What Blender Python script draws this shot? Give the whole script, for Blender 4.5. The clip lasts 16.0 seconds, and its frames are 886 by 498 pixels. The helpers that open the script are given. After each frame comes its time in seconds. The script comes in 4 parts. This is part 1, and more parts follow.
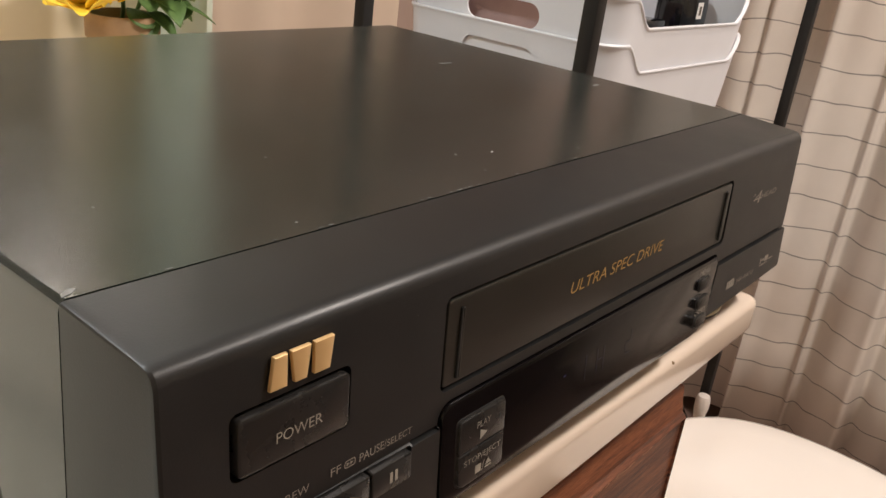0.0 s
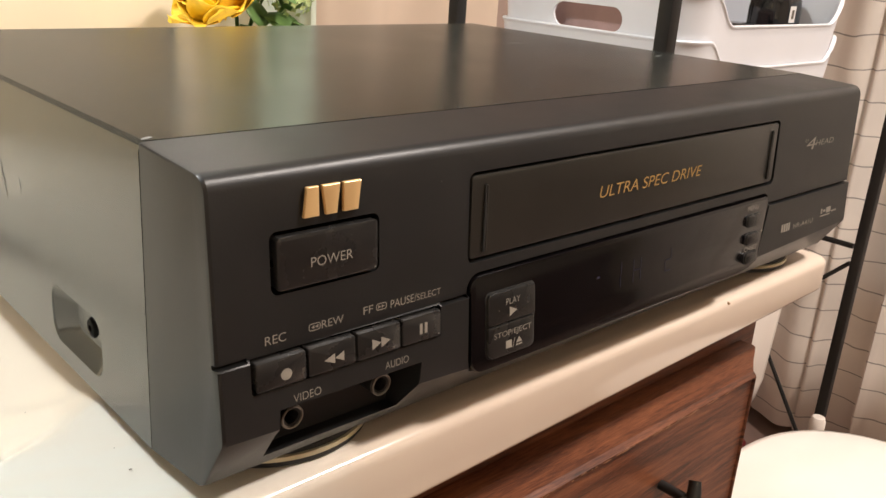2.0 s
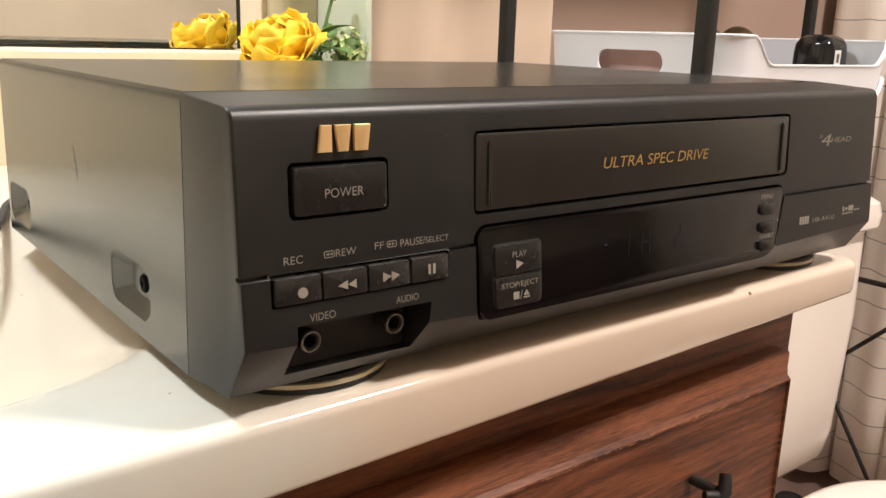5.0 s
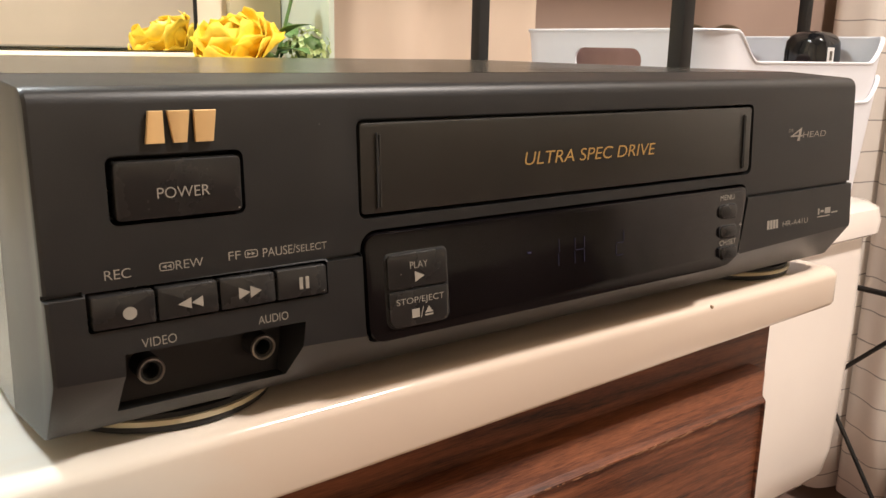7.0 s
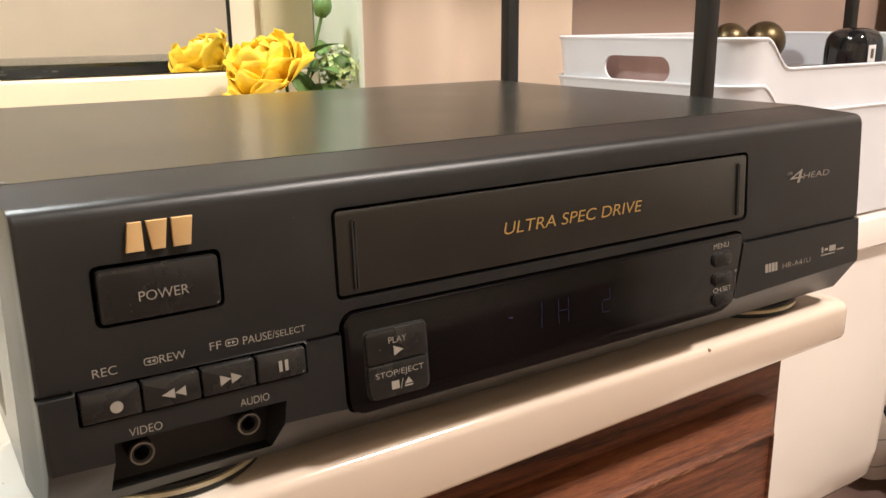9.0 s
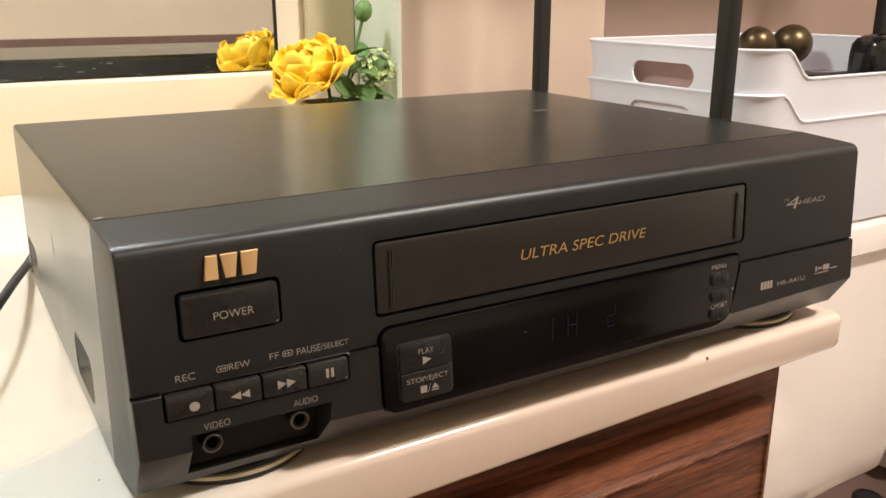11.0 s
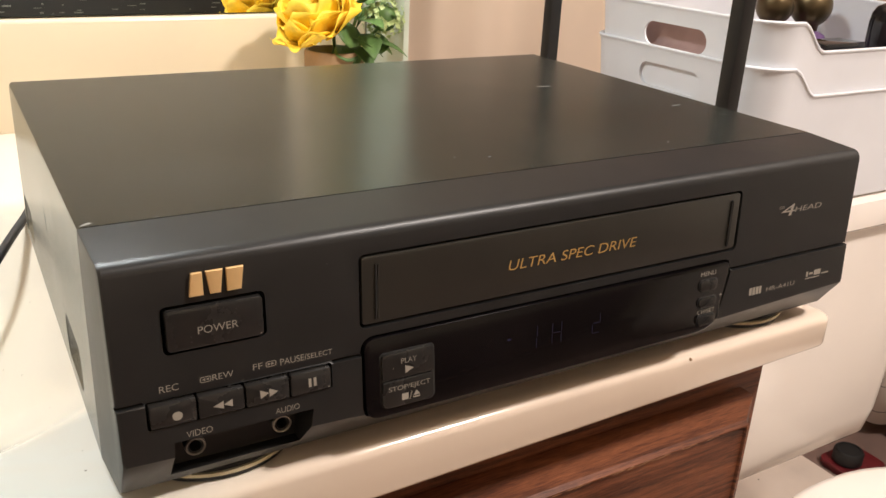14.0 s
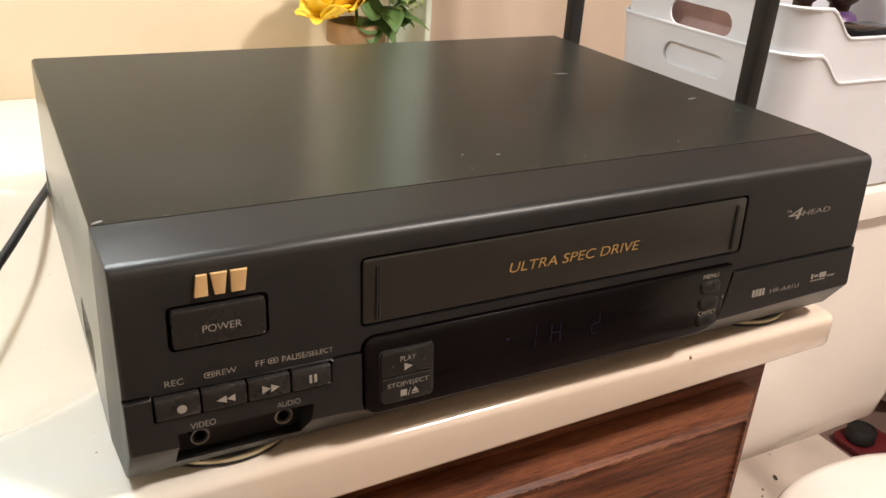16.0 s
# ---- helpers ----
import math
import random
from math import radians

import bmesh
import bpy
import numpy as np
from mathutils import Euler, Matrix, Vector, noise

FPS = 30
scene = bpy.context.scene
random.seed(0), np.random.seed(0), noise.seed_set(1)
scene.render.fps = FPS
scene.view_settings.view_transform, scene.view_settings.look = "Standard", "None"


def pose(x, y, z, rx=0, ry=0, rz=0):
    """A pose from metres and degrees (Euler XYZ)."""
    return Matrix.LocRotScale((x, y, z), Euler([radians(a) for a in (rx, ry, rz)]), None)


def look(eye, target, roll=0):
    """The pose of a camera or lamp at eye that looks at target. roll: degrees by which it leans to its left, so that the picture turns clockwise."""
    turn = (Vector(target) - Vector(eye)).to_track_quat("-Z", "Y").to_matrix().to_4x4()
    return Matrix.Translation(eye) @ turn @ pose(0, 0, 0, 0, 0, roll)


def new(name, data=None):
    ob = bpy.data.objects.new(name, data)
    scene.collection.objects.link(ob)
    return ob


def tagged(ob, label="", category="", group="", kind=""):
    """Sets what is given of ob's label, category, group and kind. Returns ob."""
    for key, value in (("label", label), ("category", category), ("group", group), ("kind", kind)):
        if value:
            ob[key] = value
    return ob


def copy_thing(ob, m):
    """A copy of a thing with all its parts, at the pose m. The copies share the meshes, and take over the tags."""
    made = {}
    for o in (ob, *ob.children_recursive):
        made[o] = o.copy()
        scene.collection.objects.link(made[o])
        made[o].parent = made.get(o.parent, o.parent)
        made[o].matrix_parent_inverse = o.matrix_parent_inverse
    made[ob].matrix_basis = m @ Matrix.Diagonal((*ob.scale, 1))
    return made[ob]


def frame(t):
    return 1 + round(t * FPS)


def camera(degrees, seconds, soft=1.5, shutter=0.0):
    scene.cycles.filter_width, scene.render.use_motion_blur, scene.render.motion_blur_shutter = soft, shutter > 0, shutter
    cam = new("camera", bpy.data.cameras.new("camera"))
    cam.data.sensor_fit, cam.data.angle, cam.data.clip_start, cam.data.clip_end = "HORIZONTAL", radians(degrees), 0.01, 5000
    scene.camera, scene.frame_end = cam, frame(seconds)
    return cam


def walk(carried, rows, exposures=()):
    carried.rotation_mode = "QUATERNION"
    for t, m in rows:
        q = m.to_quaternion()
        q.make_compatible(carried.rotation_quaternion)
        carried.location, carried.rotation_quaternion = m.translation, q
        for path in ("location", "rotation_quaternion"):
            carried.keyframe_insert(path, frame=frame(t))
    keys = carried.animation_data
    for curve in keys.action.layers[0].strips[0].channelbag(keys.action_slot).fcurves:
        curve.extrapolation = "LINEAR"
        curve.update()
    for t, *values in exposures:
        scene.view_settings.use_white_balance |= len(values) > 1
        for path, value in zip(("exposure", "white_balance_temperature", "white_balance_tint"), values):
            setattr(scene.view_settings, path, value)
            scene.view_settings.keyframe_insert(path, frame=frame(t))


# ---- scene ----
import functools

cam = camera(55.2, 16.0)
PATH = [
    (0, (-0.079, -0.128, 0.186), (1.393, 0.993, -0.574), 7.4),
    (0.5, (-0.083, -0.154, 0.173), (1.309, 1.062, -0.59), 5.8),
    (1, (-0.093, -0.173, 0.169), (1.27, 1.092, -0.568), 5.0),
    (1.5, (-0.095, -0.181, 0.16), (1.234, 1.135, -0.548), 4.2),
    (2, (-0.094, -0.187, 0.15), (1.208, 1.176, -0.519), 3.8),
    (2.5, (-0.098, -0.2, 0.144), (1.182, 1.201, -0.487), 3.1),
    (3, (-0.109, -0.213, 0.14), (1.155, 1.218, -0.454), 2.3),
    (3.5, (-0.116, -0.224, 0.135), (1.13, 1.238, -0.423), 2.0),
    (5.8, (-0.076, -0.234, 0.106), (1.115, 1.302, -0.368), 1.9),
    (6, (-0.067, -0.234, 0.105), (1.122, 1.304, -0.367), 1.9),
    (6.5, (-0.051, -0.228, 0.105), (1.13, 1.318, -0.359), 1.5),
    (7, (-0.042, -0.223, 0.104), (1.144, 1.319, -0.36), 1.2),
    (7.5, (-0.036, -0.222, 0.102), (1.161, 1.309, -0.374), 1.1),
    (8, (-0.031, -0.222, 0.106), (1.155, 1.312, -0.384), 0.5),
    (8.5, (-0.02, -0.227, 0.123), (1.118, 1.337, -0.384), -0.1),
    (9, (-0.022, -0.243, 0.14), (1.042, 1.369, -0.377), -0.6),
    (11.5, (-0.043, -0.28, 0.177), (0.934, 1.358, -0.424), 0.3),
    (12, (-0.043, -0.279, 0.182), (0.919, 1.355, -0.452), 0.7),
    (12.5, (-0.038, -0.275, 0.185), (0.923, 1.343, -0.493), 1.2),
    (13, (-0.032, -0.271, 0.188), (0.933, 1.326, -0.531), 2.0),
    (13.5, (-0.028, -0.27, 0.199), (0.935, 1.317, -0.545), 2.5),
    (14, (-0.03, -0.272, 0.208), (0.92, 1.318, -0.547), 2.7),
    (14.5, (-0.033, -0.275, 0.215), (0.905, 1.314, -0.557), 2.9),
    (15, (-0.031, -0.276, 0.221), (0.897, 1.308, -0.572), 3.2),
    (15.5, (-0.026, -0.274, 0.226), (0.882, 1.309, -0.59), 3.6),
    (16, (-0.022, -0.275, 0.229), (0.861, 1.304, -0.624), 3.9),
]
walk(cam, [(t, look(eye, target, roll)) for t, eye, target, roll in PATH],
     exposures=[(0.0, -0.40), (0.4, -0.12), (0.8, 0.02), (3.5, 0.02), (6.0, 0.10), (8.5, 0.18), (9.2, 0.14), (11.5, 0.0), (16.0, -0.03)])
ROOM = pose(0, 0.002, 0)
COUNTER_Z, FLOOR_Z, CEIL_Z = -0.0095, -0.83, 1.55

# ---- world and lamps ----
world = bpy.data.worlds.new("world")
scene.world = world
world.use_nodes = True
world.node_tree.nodes["Background"].inputs[0].default_value = (0.9, 0.75, 0.6, 1)
world.node_tree.nodes["Background"].inputs[1].default_value = 0.02


def area_lamp(name, place, target, size, watts, colour):
    data = bpy.data.lights.new(name, "AREA")
    data.shape, data.size, data.energy, data.color = "DISK", size, watts, colour
    ob = new(name, data)
    ob.matrix_world = look(place, target)
    return ob


WARM = (1.0, 0.902, 0.838)
area_lamp("ceiling_lamp_light", (0.90, -0.68, 1.46), (0.6, 0.0, 0), 0.26, 60, WARM)
area_lamp("vanity_lamp_light", (-0.25, 0.46, 1.05), (-0.15, 0.2, 0), 0.22, 13.5, (0.88, 0.96, 1.0))

# ---- materials ----


def material(name, colour, rough=0.5, metal=0.0, vary=0.15, scale=30.0, bump=0.0, bump_scale=400.0, spec=0.5, coat=0.0, stretch=None):
    """A painted or moulded surface with a soft stain at one scale and a fine grain at another."""
    m = bpy.data.materials.new(name)
    m.use_nodes = True
    nt = m.node_tree
    b = nt.nodes["Principled BSDF"]
    b.inputs["Metallic"].default_value = metal
    b.inputs["Specular IOR Level"].default_value = spec
    b.inputs["Coat Weight"].default_value = coat
    tc = nt.nodes.new("ShaderNodeTexCoord")
    mp = nt.nodes.new("ShaderNodeMapping")
    nt.links.new(tc.outputs["Object"], mp.inputs["Vector"])
    if stretch:
        mp.inputs["Scale"].default_value = stretch
    n1 = nt.nodes.new("ShaderNodeTexNoise")
    n1.inputs["Scale"].default_value, n1.inputs["Detail"].default_value = scale, 5
    n2 = nt.nodes.new("ShaderNodeTexNoise")
    n2.inputs["Scale"].default_value, n2.inputs["Detail"].default_value = bump_scale, 3
    for n in (n1, n2):
        nt.links.new(mp.outputs["Vector"], n.inputs["Vector"])
    ramp = nt.nodes.new("ShaderNodeMapRange")
    ramp.inputs["From Min"].default_value, ramp.inputs["From Max"].default_value = 0.3, 0.7
    ramp.inputs["To Min"].default_value, ramp.inputs["To Max"].default_value = 1 - vary, 1 + vary
    nt.links.new(n1.outputs["Fac"], ramp.inputs["Value"])
    mul = nt.nodes.new("ShaderNodeVectorMath")
    mul.operation = "SCALE"
    mul.inputs[0].default_value = colour
    nt.links.new(ramp.outputs["Result"], mul.inputs["Scale"])
    nt.links.new(mul.outputs["Vector"], b.inputs["Base Color"])
    rr = nt.nodes.new("ShaderNodeMapRange")
    rr.inputs["To Min"].default_value, rr.inputs["To Max"].default_value = max(0.0, rough - 0.06), min(1.0, rough + 0.06)
    nt.links.new(n1.outputs["Fac"], rr.inputs["Value"])
    nt.links.new(rr.outputs["Result"], b.inputs["Roughness"])
    if bump:
        bp = nt.nodes.new("ShaderNodeBump")
        bp.inputs["Strength"].default_value, bp.inputs["Distance"].default_value = bump, 0.0004
        nt.links.new(n2.outputs["Fac"], bp.inputs["Height"])
        nt.links.new(bp.outputs["Normal"], b.inputs["Normal"])
    return m


def bsdf(m):
    return m.node_tree.nodes["Principled BSDF"]


def wood_material():
    m = bpy.data.materials.new("walnut_veneer")
    m.use_nodes = True
    nt = m.node_tree
    b = bsdf(m)
    tc = nt.nodes.new("ShaderNodeTexCoord")
    mp = nt.nodes.new("ShaderNodeMapping")
    mp.inputs["Scale"].default_value = (4.0, 30.0, 55.0)
    nt.links.new(tc.outputs["Object"], mp.inputs["Vector"])
    warp = nt.nodes.new("ShaderNodeTexNoise")
    warp.inputs["Scale"].default_value, warp.inputs["Detail"].default_value, warp.inputs["Distortion"].default_value = 2.2, 7, 1.4
    nt.links.new(mp.outputs["Vector"], warp.inputs["Vector"])
    fine = nt.nodes.new("ShaderNodeTexNoise")
    fine.inputs["Scale"].default_value, fine.inputs["Detail"].default_value = 14, 4
    mp2 = nt.nodes.new("ShaderNodeMapping")
    mp2.inputs["Scale"].default_value = (9.0, 90.0, 130.0)
    nt.links.new(tc.outputs["Object"], mp2.inputs["Vector"])
    nt.links.new(mp2.outputs["Vector"], fine.inputs["Vector"])
    mix = nt.nodes.new("ShaderNodeMath")
    mix.operation = "MULTIPLY_ADD"
    mix.inputs[1].default_value = 0.50
    nt.links.new(fine.outputs["Fac"], mix.inputs[0])
    nt.links.new(warp.outputs["Fac"], mix.inputs[2])
    ramp = nt.nodes.new("ShaderNodeValToRGB")
    e = ramp.color_ramp.elements
    e[0].position, e[0].color = 0.50, (0.024, 0.009, 0.0045, 1)
    e[1].position, e[1].color = 0.98, (0.25, 0.088, 0.038, 1)
    mid = e.new(0.70)
    mid.color = (0.115, 0.036, 0.016, 1)
    nt.links.new(mix.outputs[0], ramp.inputs["Fac"])
    nt.links.new(ramp.outputs["Color"], b.inputs["Base Color"])
    b.inputs["Roughness"].default_value = 0.50
    b.inputs["Specular IOR Level"].default_value = 0.32
    bp = nt.nodes.new("ShaderNodeBump")
    bp.inputs["Strength"].default_value, bp.inputs["Distance"].default_value = 0.25, 0.0006
    nt.links.new(fine.outputs["Fac"], bp.inputs["Height"])
    nt.links.new(bp.outputs["Normal"], b.inputs["Normal"])
    return m


def shower_material():
    """White cloth with thin dark threads every seven centimetres, slightly wavering."""
    m = material("shower_cloth", (0.72, 0.66, 0.60), 0.85, vary=0.06, scale=9, bump=0.4, bump_scale=900)
    nt = m.node_tree
    b = bsdf(m)
    tc = nt.nodes.new("ShaderNodeTexCoord")
    sep = nt.nodes.new("ShaderNodeSeparateXYZ")
    nt.links.new(tc.outputs["Object"], sep.inputs[0])
    ns = nt.nodes.new("ShaderNodeTexNoise")
    ns.inputs["Scale"].default_value = 9
    nt.links.new(tc.outputs["Object"], ns.inputs["Vector"])
    add = nt.nodes.new("ShaderNodeMath")
    add.operation = "MULTIPLY_ADD"
    add.inputs[1].default_value = 0.030
    nt.links.new(ns.outputs["Fac"], add.inputs[0])
    nt.links.new(sep.outputs["Z"], add.inputs[2])
    div = nt.nodes.new("ShaderNodeMath")
    div.operation = "DIVIDE"
    div.inputs[1].default_value = 0.062
    nt.links.new(add.outputs[0], div.inputs[0])
    fr = nt.nodes.new("ShaderNodeMath")
    fr.operation = "FRACT"
    nt.links.new(div.outputs[0], fr.inputs[0])
    less = nt.nodes.new("ShaderNodeMath")
    less.operation = "LESS_THAN"
    less.inputs[1].default_value = 0.042
    nt.links.new(fr.outputs[0], less.inputs[0])
    mix = nt.nodes.new("ShaderNodeMix")
    mix.data_type = "RGBA"
    mix.inputs[7].default_value = (0.31, 0.285, 0.26, 1)
    old = b.inputs["Base Color"].links[0].from_socket
    nt.links.new(less.outputs[0], mix.inputs[0])
    nt.links.new(old, mix.inputs[6])
    nt.links.new(mix.outputs[2], b.inputs["Base Color"])
    return m


def marble_material():
    """Cast marble, rosy at its free end, paler round the basin; cool light on the front strip is mixed into the colour.
    """
    m = material("cultured_marble", (0.765, 0.635, 0.525), 0.13, 0.0, 0.05, 5, 0.03, 300, 0.5)
    nt = m.node_tree
    b = bsdf(m)
    tc = nt.nodes.new("ShaderNodeTexCoord")
    sep = nt.nodes.new("ShaderNodeSeparateXYZ")
    nt.links.new(tc.outputs["Object"], sep.inputs[0])
    mp = nt.nodes.new("ShaderNodeMapping")
    mp.inputs["Scale"].default_value = (3.0, 9.0, 3.0)
    mp.inputs["Rotation"].default_value = (0, 0, 0.3)
    nt.links.new(tc.outputs["Object"], mp.inputs["Vector"])
    cool_light_noise = nt.nodes.new("ShaderNodeTexNoise")
    cool_light_noise.inputs["Scale"].default_value, cool_light_noise.inputs["Detail"].default_value, cool_light_noise.inputs["Distortion"].default_value = 2.6, 5, 1.6
    nt.links.new(mp.outputs["Vector"], cool_light_noise.inputs["Vector"])
    ramp = nt.nodes.new("ShaderNodeMapRange")
    ramp.inputs["From Min"].default_value, ramp.inputs["From Max"].default_value = 0.10, -0.06
    nt.links.new(sep.outputs["X"], ramp.inputs["Value"])
    strip = nt.nodes.new("ShaderNodeMapRange")
    strip.inputs["From Min"].default_value, strip.inputs["From Max"].default_value = 0.115, 0.045
    nt.links.new(sep.outputs["Y"], strip.inputs["Value"])
    both = nt.nodes.new("ShaderNodeMath")
    both.operation = "MULTIPLY"
    nt.links.new(ramp.outputs["Result"], both.inputs[0])
    nt.links.new(strip.outputs["Result"], both.inputs[1])
    add = nt.nodes.new("ShaderNodeMath")
    add.operation = "MULTIPLY_ADD"
    add.inputs[1].default_value = 1.3
    nt.links.new(cool_light_noise.outputs["Fac"], add.inputs[0])
    nt.links.new(both.outputs[0], add.inputs[2])
    fac = nt.nodes.new("ShaderNodeMapRange")
    fac.inputs["From Min"].default_value, fac.inputs["From Max"].default_value = 0.85, 1.75
    nt.links.new(add.outputs[0], fac.inputs["Value"])
    mix = nt.nodes.new("ShaderNodeMix")
    mix.data_type = "RGBA"
    # bluish white standing in for the cool light that falls on the strip
    mix.inputs[7].default_value = (0.70, 0.745, 0.72, 1)
    pale = nt.nodes.new("ShaderNodeMix")
    pale.data_type = "RGBA"
    pale.inputs[7].default_value = (0.725, 0.68, 0.58, 1)
    old = b.inputs["Base Color"].links[0].from_socket
    nt.links.new(ramp.outputs["Result"], pale.inputs[0])
    nt.links.new(old, pale.inputs[6])
    nt.links.new(fac.outputs["Result"], mix.inputs[0])
    nt.links.new(pale.outputs[2], mix.inputs[6])
    nt.links.new(mix.outputs[2], b.inputs["Base Color"])
    return m


M = {
    "case": material("case_enamel", (0.0150, 0.0190, 0.0174), 0.22, 0.0, 0.14, 14, 0.10, 1500, 0.85),
    "bezel": material("bezel_plastic", (0.0125, 0.0127, 0.0128), 0.40, 0.0, 0.12, 40, 0.10, 1800, 0.48),
    "button": material("button_plastic", (0.019, 0.0180, 0.0172), 0.27, 0.0, 0.1, 60, 0.05, 1800, 0.42),
    "flap": material("flap_plastic", (0.026, 0.0245, 0.0205), 0.36, 0.0, 0.1, 40, 0.06, 1800, 0.45),
    "gloss": material("display_window", (0.004, 0.0032, 0.0036), 0.13, 0.0, 0.3, 20, 0.0, 400, 0.24),
    "dark": material("recess_plastic", (0.006, 0.006, 0.006), 0.6, 0.0, 0.1, 40, 0.0),
    "gold": material("gold_badge", (0.80, 0.53, 0.25), 0.32, 0.35, 0.06, 40, 0.0),
    "print_gold": material("gold_print", (0.45, 0.28, 0.09), 0.45, 0.2, 0.05, 40, 0.0),
    "print": material("grey_print", (0.29, 0.265, 0.225), 0.5, 0.0, 0.08, 90, 0.0),
    "mark_grey": material("faded_label", (0.16, 0.16, 0.15), 0.6, 0.0, 0.5, 300, 0.0),
    "collar": material("dull_nickel", (0.22, 0.20, 0.18), 0.35, 0.9, 0.1, 60, 0.0),
    "steel": material("nickel_metal", (0.55, 0.53, 0.50), 0.28, 1.0, 0.1, 60, 0.0),
    "ring": material("foot_ring", (0.62, 0.55, 0.38), 0.35, 0.4, 0.1, 60, 0.0),
    "screw": material("blackened_steel", (0.010, 0.010, 0.010), 0.75, 0.0, 0.1, 60, 0.0, 400, 0.08),
    "rubber": material("black_rubber", (0.012, 0.012, 0.012), 0.6, 0.0, 0.15, 60, 0.2, 900),
    "glow": material("display_digits", (0.013, 0.013, 0.042), 0.4, 0.0, 0.05, 20, 0.0),
    "marble": marble_material(),
    "marble_cream": material("cream_cast_marble", (0.74, 0.645, 0.475), 0.15, 0.0, 0.06, 5, 0.03, 300, 0.5),
    "wall": material("cream_wall_paint", (0.86, 0.77, 0.62), 0.6, 0.0, 0.05, 4, 0.15, 500),
    "mauve": material("rosy_beige_paint", (0.42, 0.305, 0.25), 0.65, 0.0, 0.06, 4, 0.15, 500),
    "trim": material("khaki_trim_paint", (0.58, 0.52, 0.36), 0.5, 0.0, 0.05, 6, 0.1, 500),
    "mint": material("pale_mint_paint", (0.70, 0.77, 0.66), 0.35, 0.0, 0.06, 6, 0.05, 500),
    "ceiling": material("ceiling_paint", (0.82, 0.78, 0.70), 0.8, 0.0, 0.04, 5, 0.2, 300),
    "wood": wood_material(),
    "raw_wood": material("worn_raw_wood", (0.36, 0.17, 0.09), 0.6, 0.0, 0.25, 200, 0.2, 900),
    "bin": material("white_polypropylene", (0.75, 0.755, 0.79), 0.42, 0.0, 0.03, 12, 0.06, 1200),
    "china": material("white_china", (0.85, 0.78, 0.72), 0.10, 0.0, 0.02, 6, 0.0),
    "iron": material("black_powder_coat", (0.014, 0.013, 0.012), 0.5, 0.2, 0.15, 60, 0.25, 900),
    "floor": material("cream_vinyl", (0.77, 0.66, 0.57), 0.4, 0.0, 0.10, 7, 0.1, 300),
    "tile": material("brown_floor_tile", (0.22, 0.145, 0.12), 0.5, 0.0, 0.15, 9, 0.1, 300),
    "drape": material("blush_drape_cloth", (0.72, 0.575, 0.45), 0.85, 0.0, 0.05, 7, 0.35, 1100),
    "shower": shower_material(),
    "petal": material("yellow_petal_silk", (0.97, 0.67, 0.05), 0.62, 0.0, 0.22, 55, 0.3, 300),
    "petal_deep": material("orange_petal_silk", (0.72, 0.26, 0.03), 0.65, 0.0, 0.2, 60, 0.2, 300),
    "leaf": material("green_leaf_silk", (0.10, 0.19, 0.05), 0.55, 0.0, 0.3, 60, 0.3, 350),
    "sprig": material("pale_green_blossom", (0.48, 0.58, 0.26), 0.6, 0.0, 0.3, 130, 0.2, 400),
    "clay": material("jute_band", (0.34, 0.22, 0.12), 0.7, 0.0, 0.2, 40, 0.3, 400),
    "pot": material("cream_pot_glaze", (0.68, 0.58, 0.45), 0.4, 0.0, 0.12, 30, 0.1, 400),
    "black_gloss": material("black_glass", (0.008, 0.008, 0.009), 0.08, 0.0, 0.1, 20, 0.0),
    "brass": material("dark_brass_cap", (0.10, 0.07, 0.035), 0.34, 0.8, 0.2, 30, 0.0),
    "violet": material("violet_plastic", (0.10, 0.045, 0.14), 0.3, 0.0, 0.15, 30, 0.0),
    "mauve_cloth": material("mauve_pouch_cloth", (0.34, 0.22, 0.20), 0.8, 0.0, 0.15, 25, 0.4, 700),
    "label": material("paper_label", (0.75, 0.73, 0.70), 0.6, 0.0, 0.05, 30, 0.0),
    "red": material("red_plastic", (0.13, 0.010, 0.014), 0.5, 0.0, 0.15, 30, 0.0),
    "scuff": material("pale_scuff", (0.16, 0.155, 0.145), 0.6, 0.0, 0.3, 300, 0.0),
    "dirt": material("dark_grit", (0.10, 0.08, 0.055), 0.8, 0.0, 0.3, 300, 0.0),
}
mirror_mat = bpy.data.materials.new("mirror_silver")
mirror_mat.use_nodes = True
bsdf(mirror_mat).inputs["Base Color"].default_value = (0.90, 0.91, 0.88, 1)
bsdf(mirror_mat).inputs["Metallic"].default_value = 1.0
bsdf(mirror_mat).inputs["Roughness"].default_value = 0.015
lamp_mat = bpy.data.materials.new("lamp_glass")
lamp_mat.use_nodes = True
bsdf(lamp_mat).inputs["Emission Color"].default_value = (1.0, 0.82, 0.6, 1)
bsdf(lamp_mat).inputs["Emission Strength"].default_value = 6.0

# ---- building helpers ----


def finish(bm, name, mat, smooth=30.0, recalc=True):
    if recalc:
        bmesh.ops.recalc_face_normals(bm, faces=bm.faces)
    me = bpy.data.meshes.new(name)
    bm.to_mesh(me)
    bm.free()
    me.materials.append(M[mat] if isinstance(mat, str) else mat)
    if smooth:
        me.shade_smooth()
        me.set_sharp_from_angle(angle=radians(smooth))
    return me


def part(name, bm, mat, parent, label="", smooth=30.0):
    """One mesh object under a thing or a part, standing in the parent's space."""
    ob = new(name, finish(bm, name, mat, smooth))
    ob.parent = parent
    return tagged(ob, label)


def thing(name, label, category, group="", place=None, kind=""):
    ob = new(name)
    ob.empty_display_size = 0.02
    if place is not None:
        ob.matrix_world = place
    return tagged(ob, label, category, group, kind)


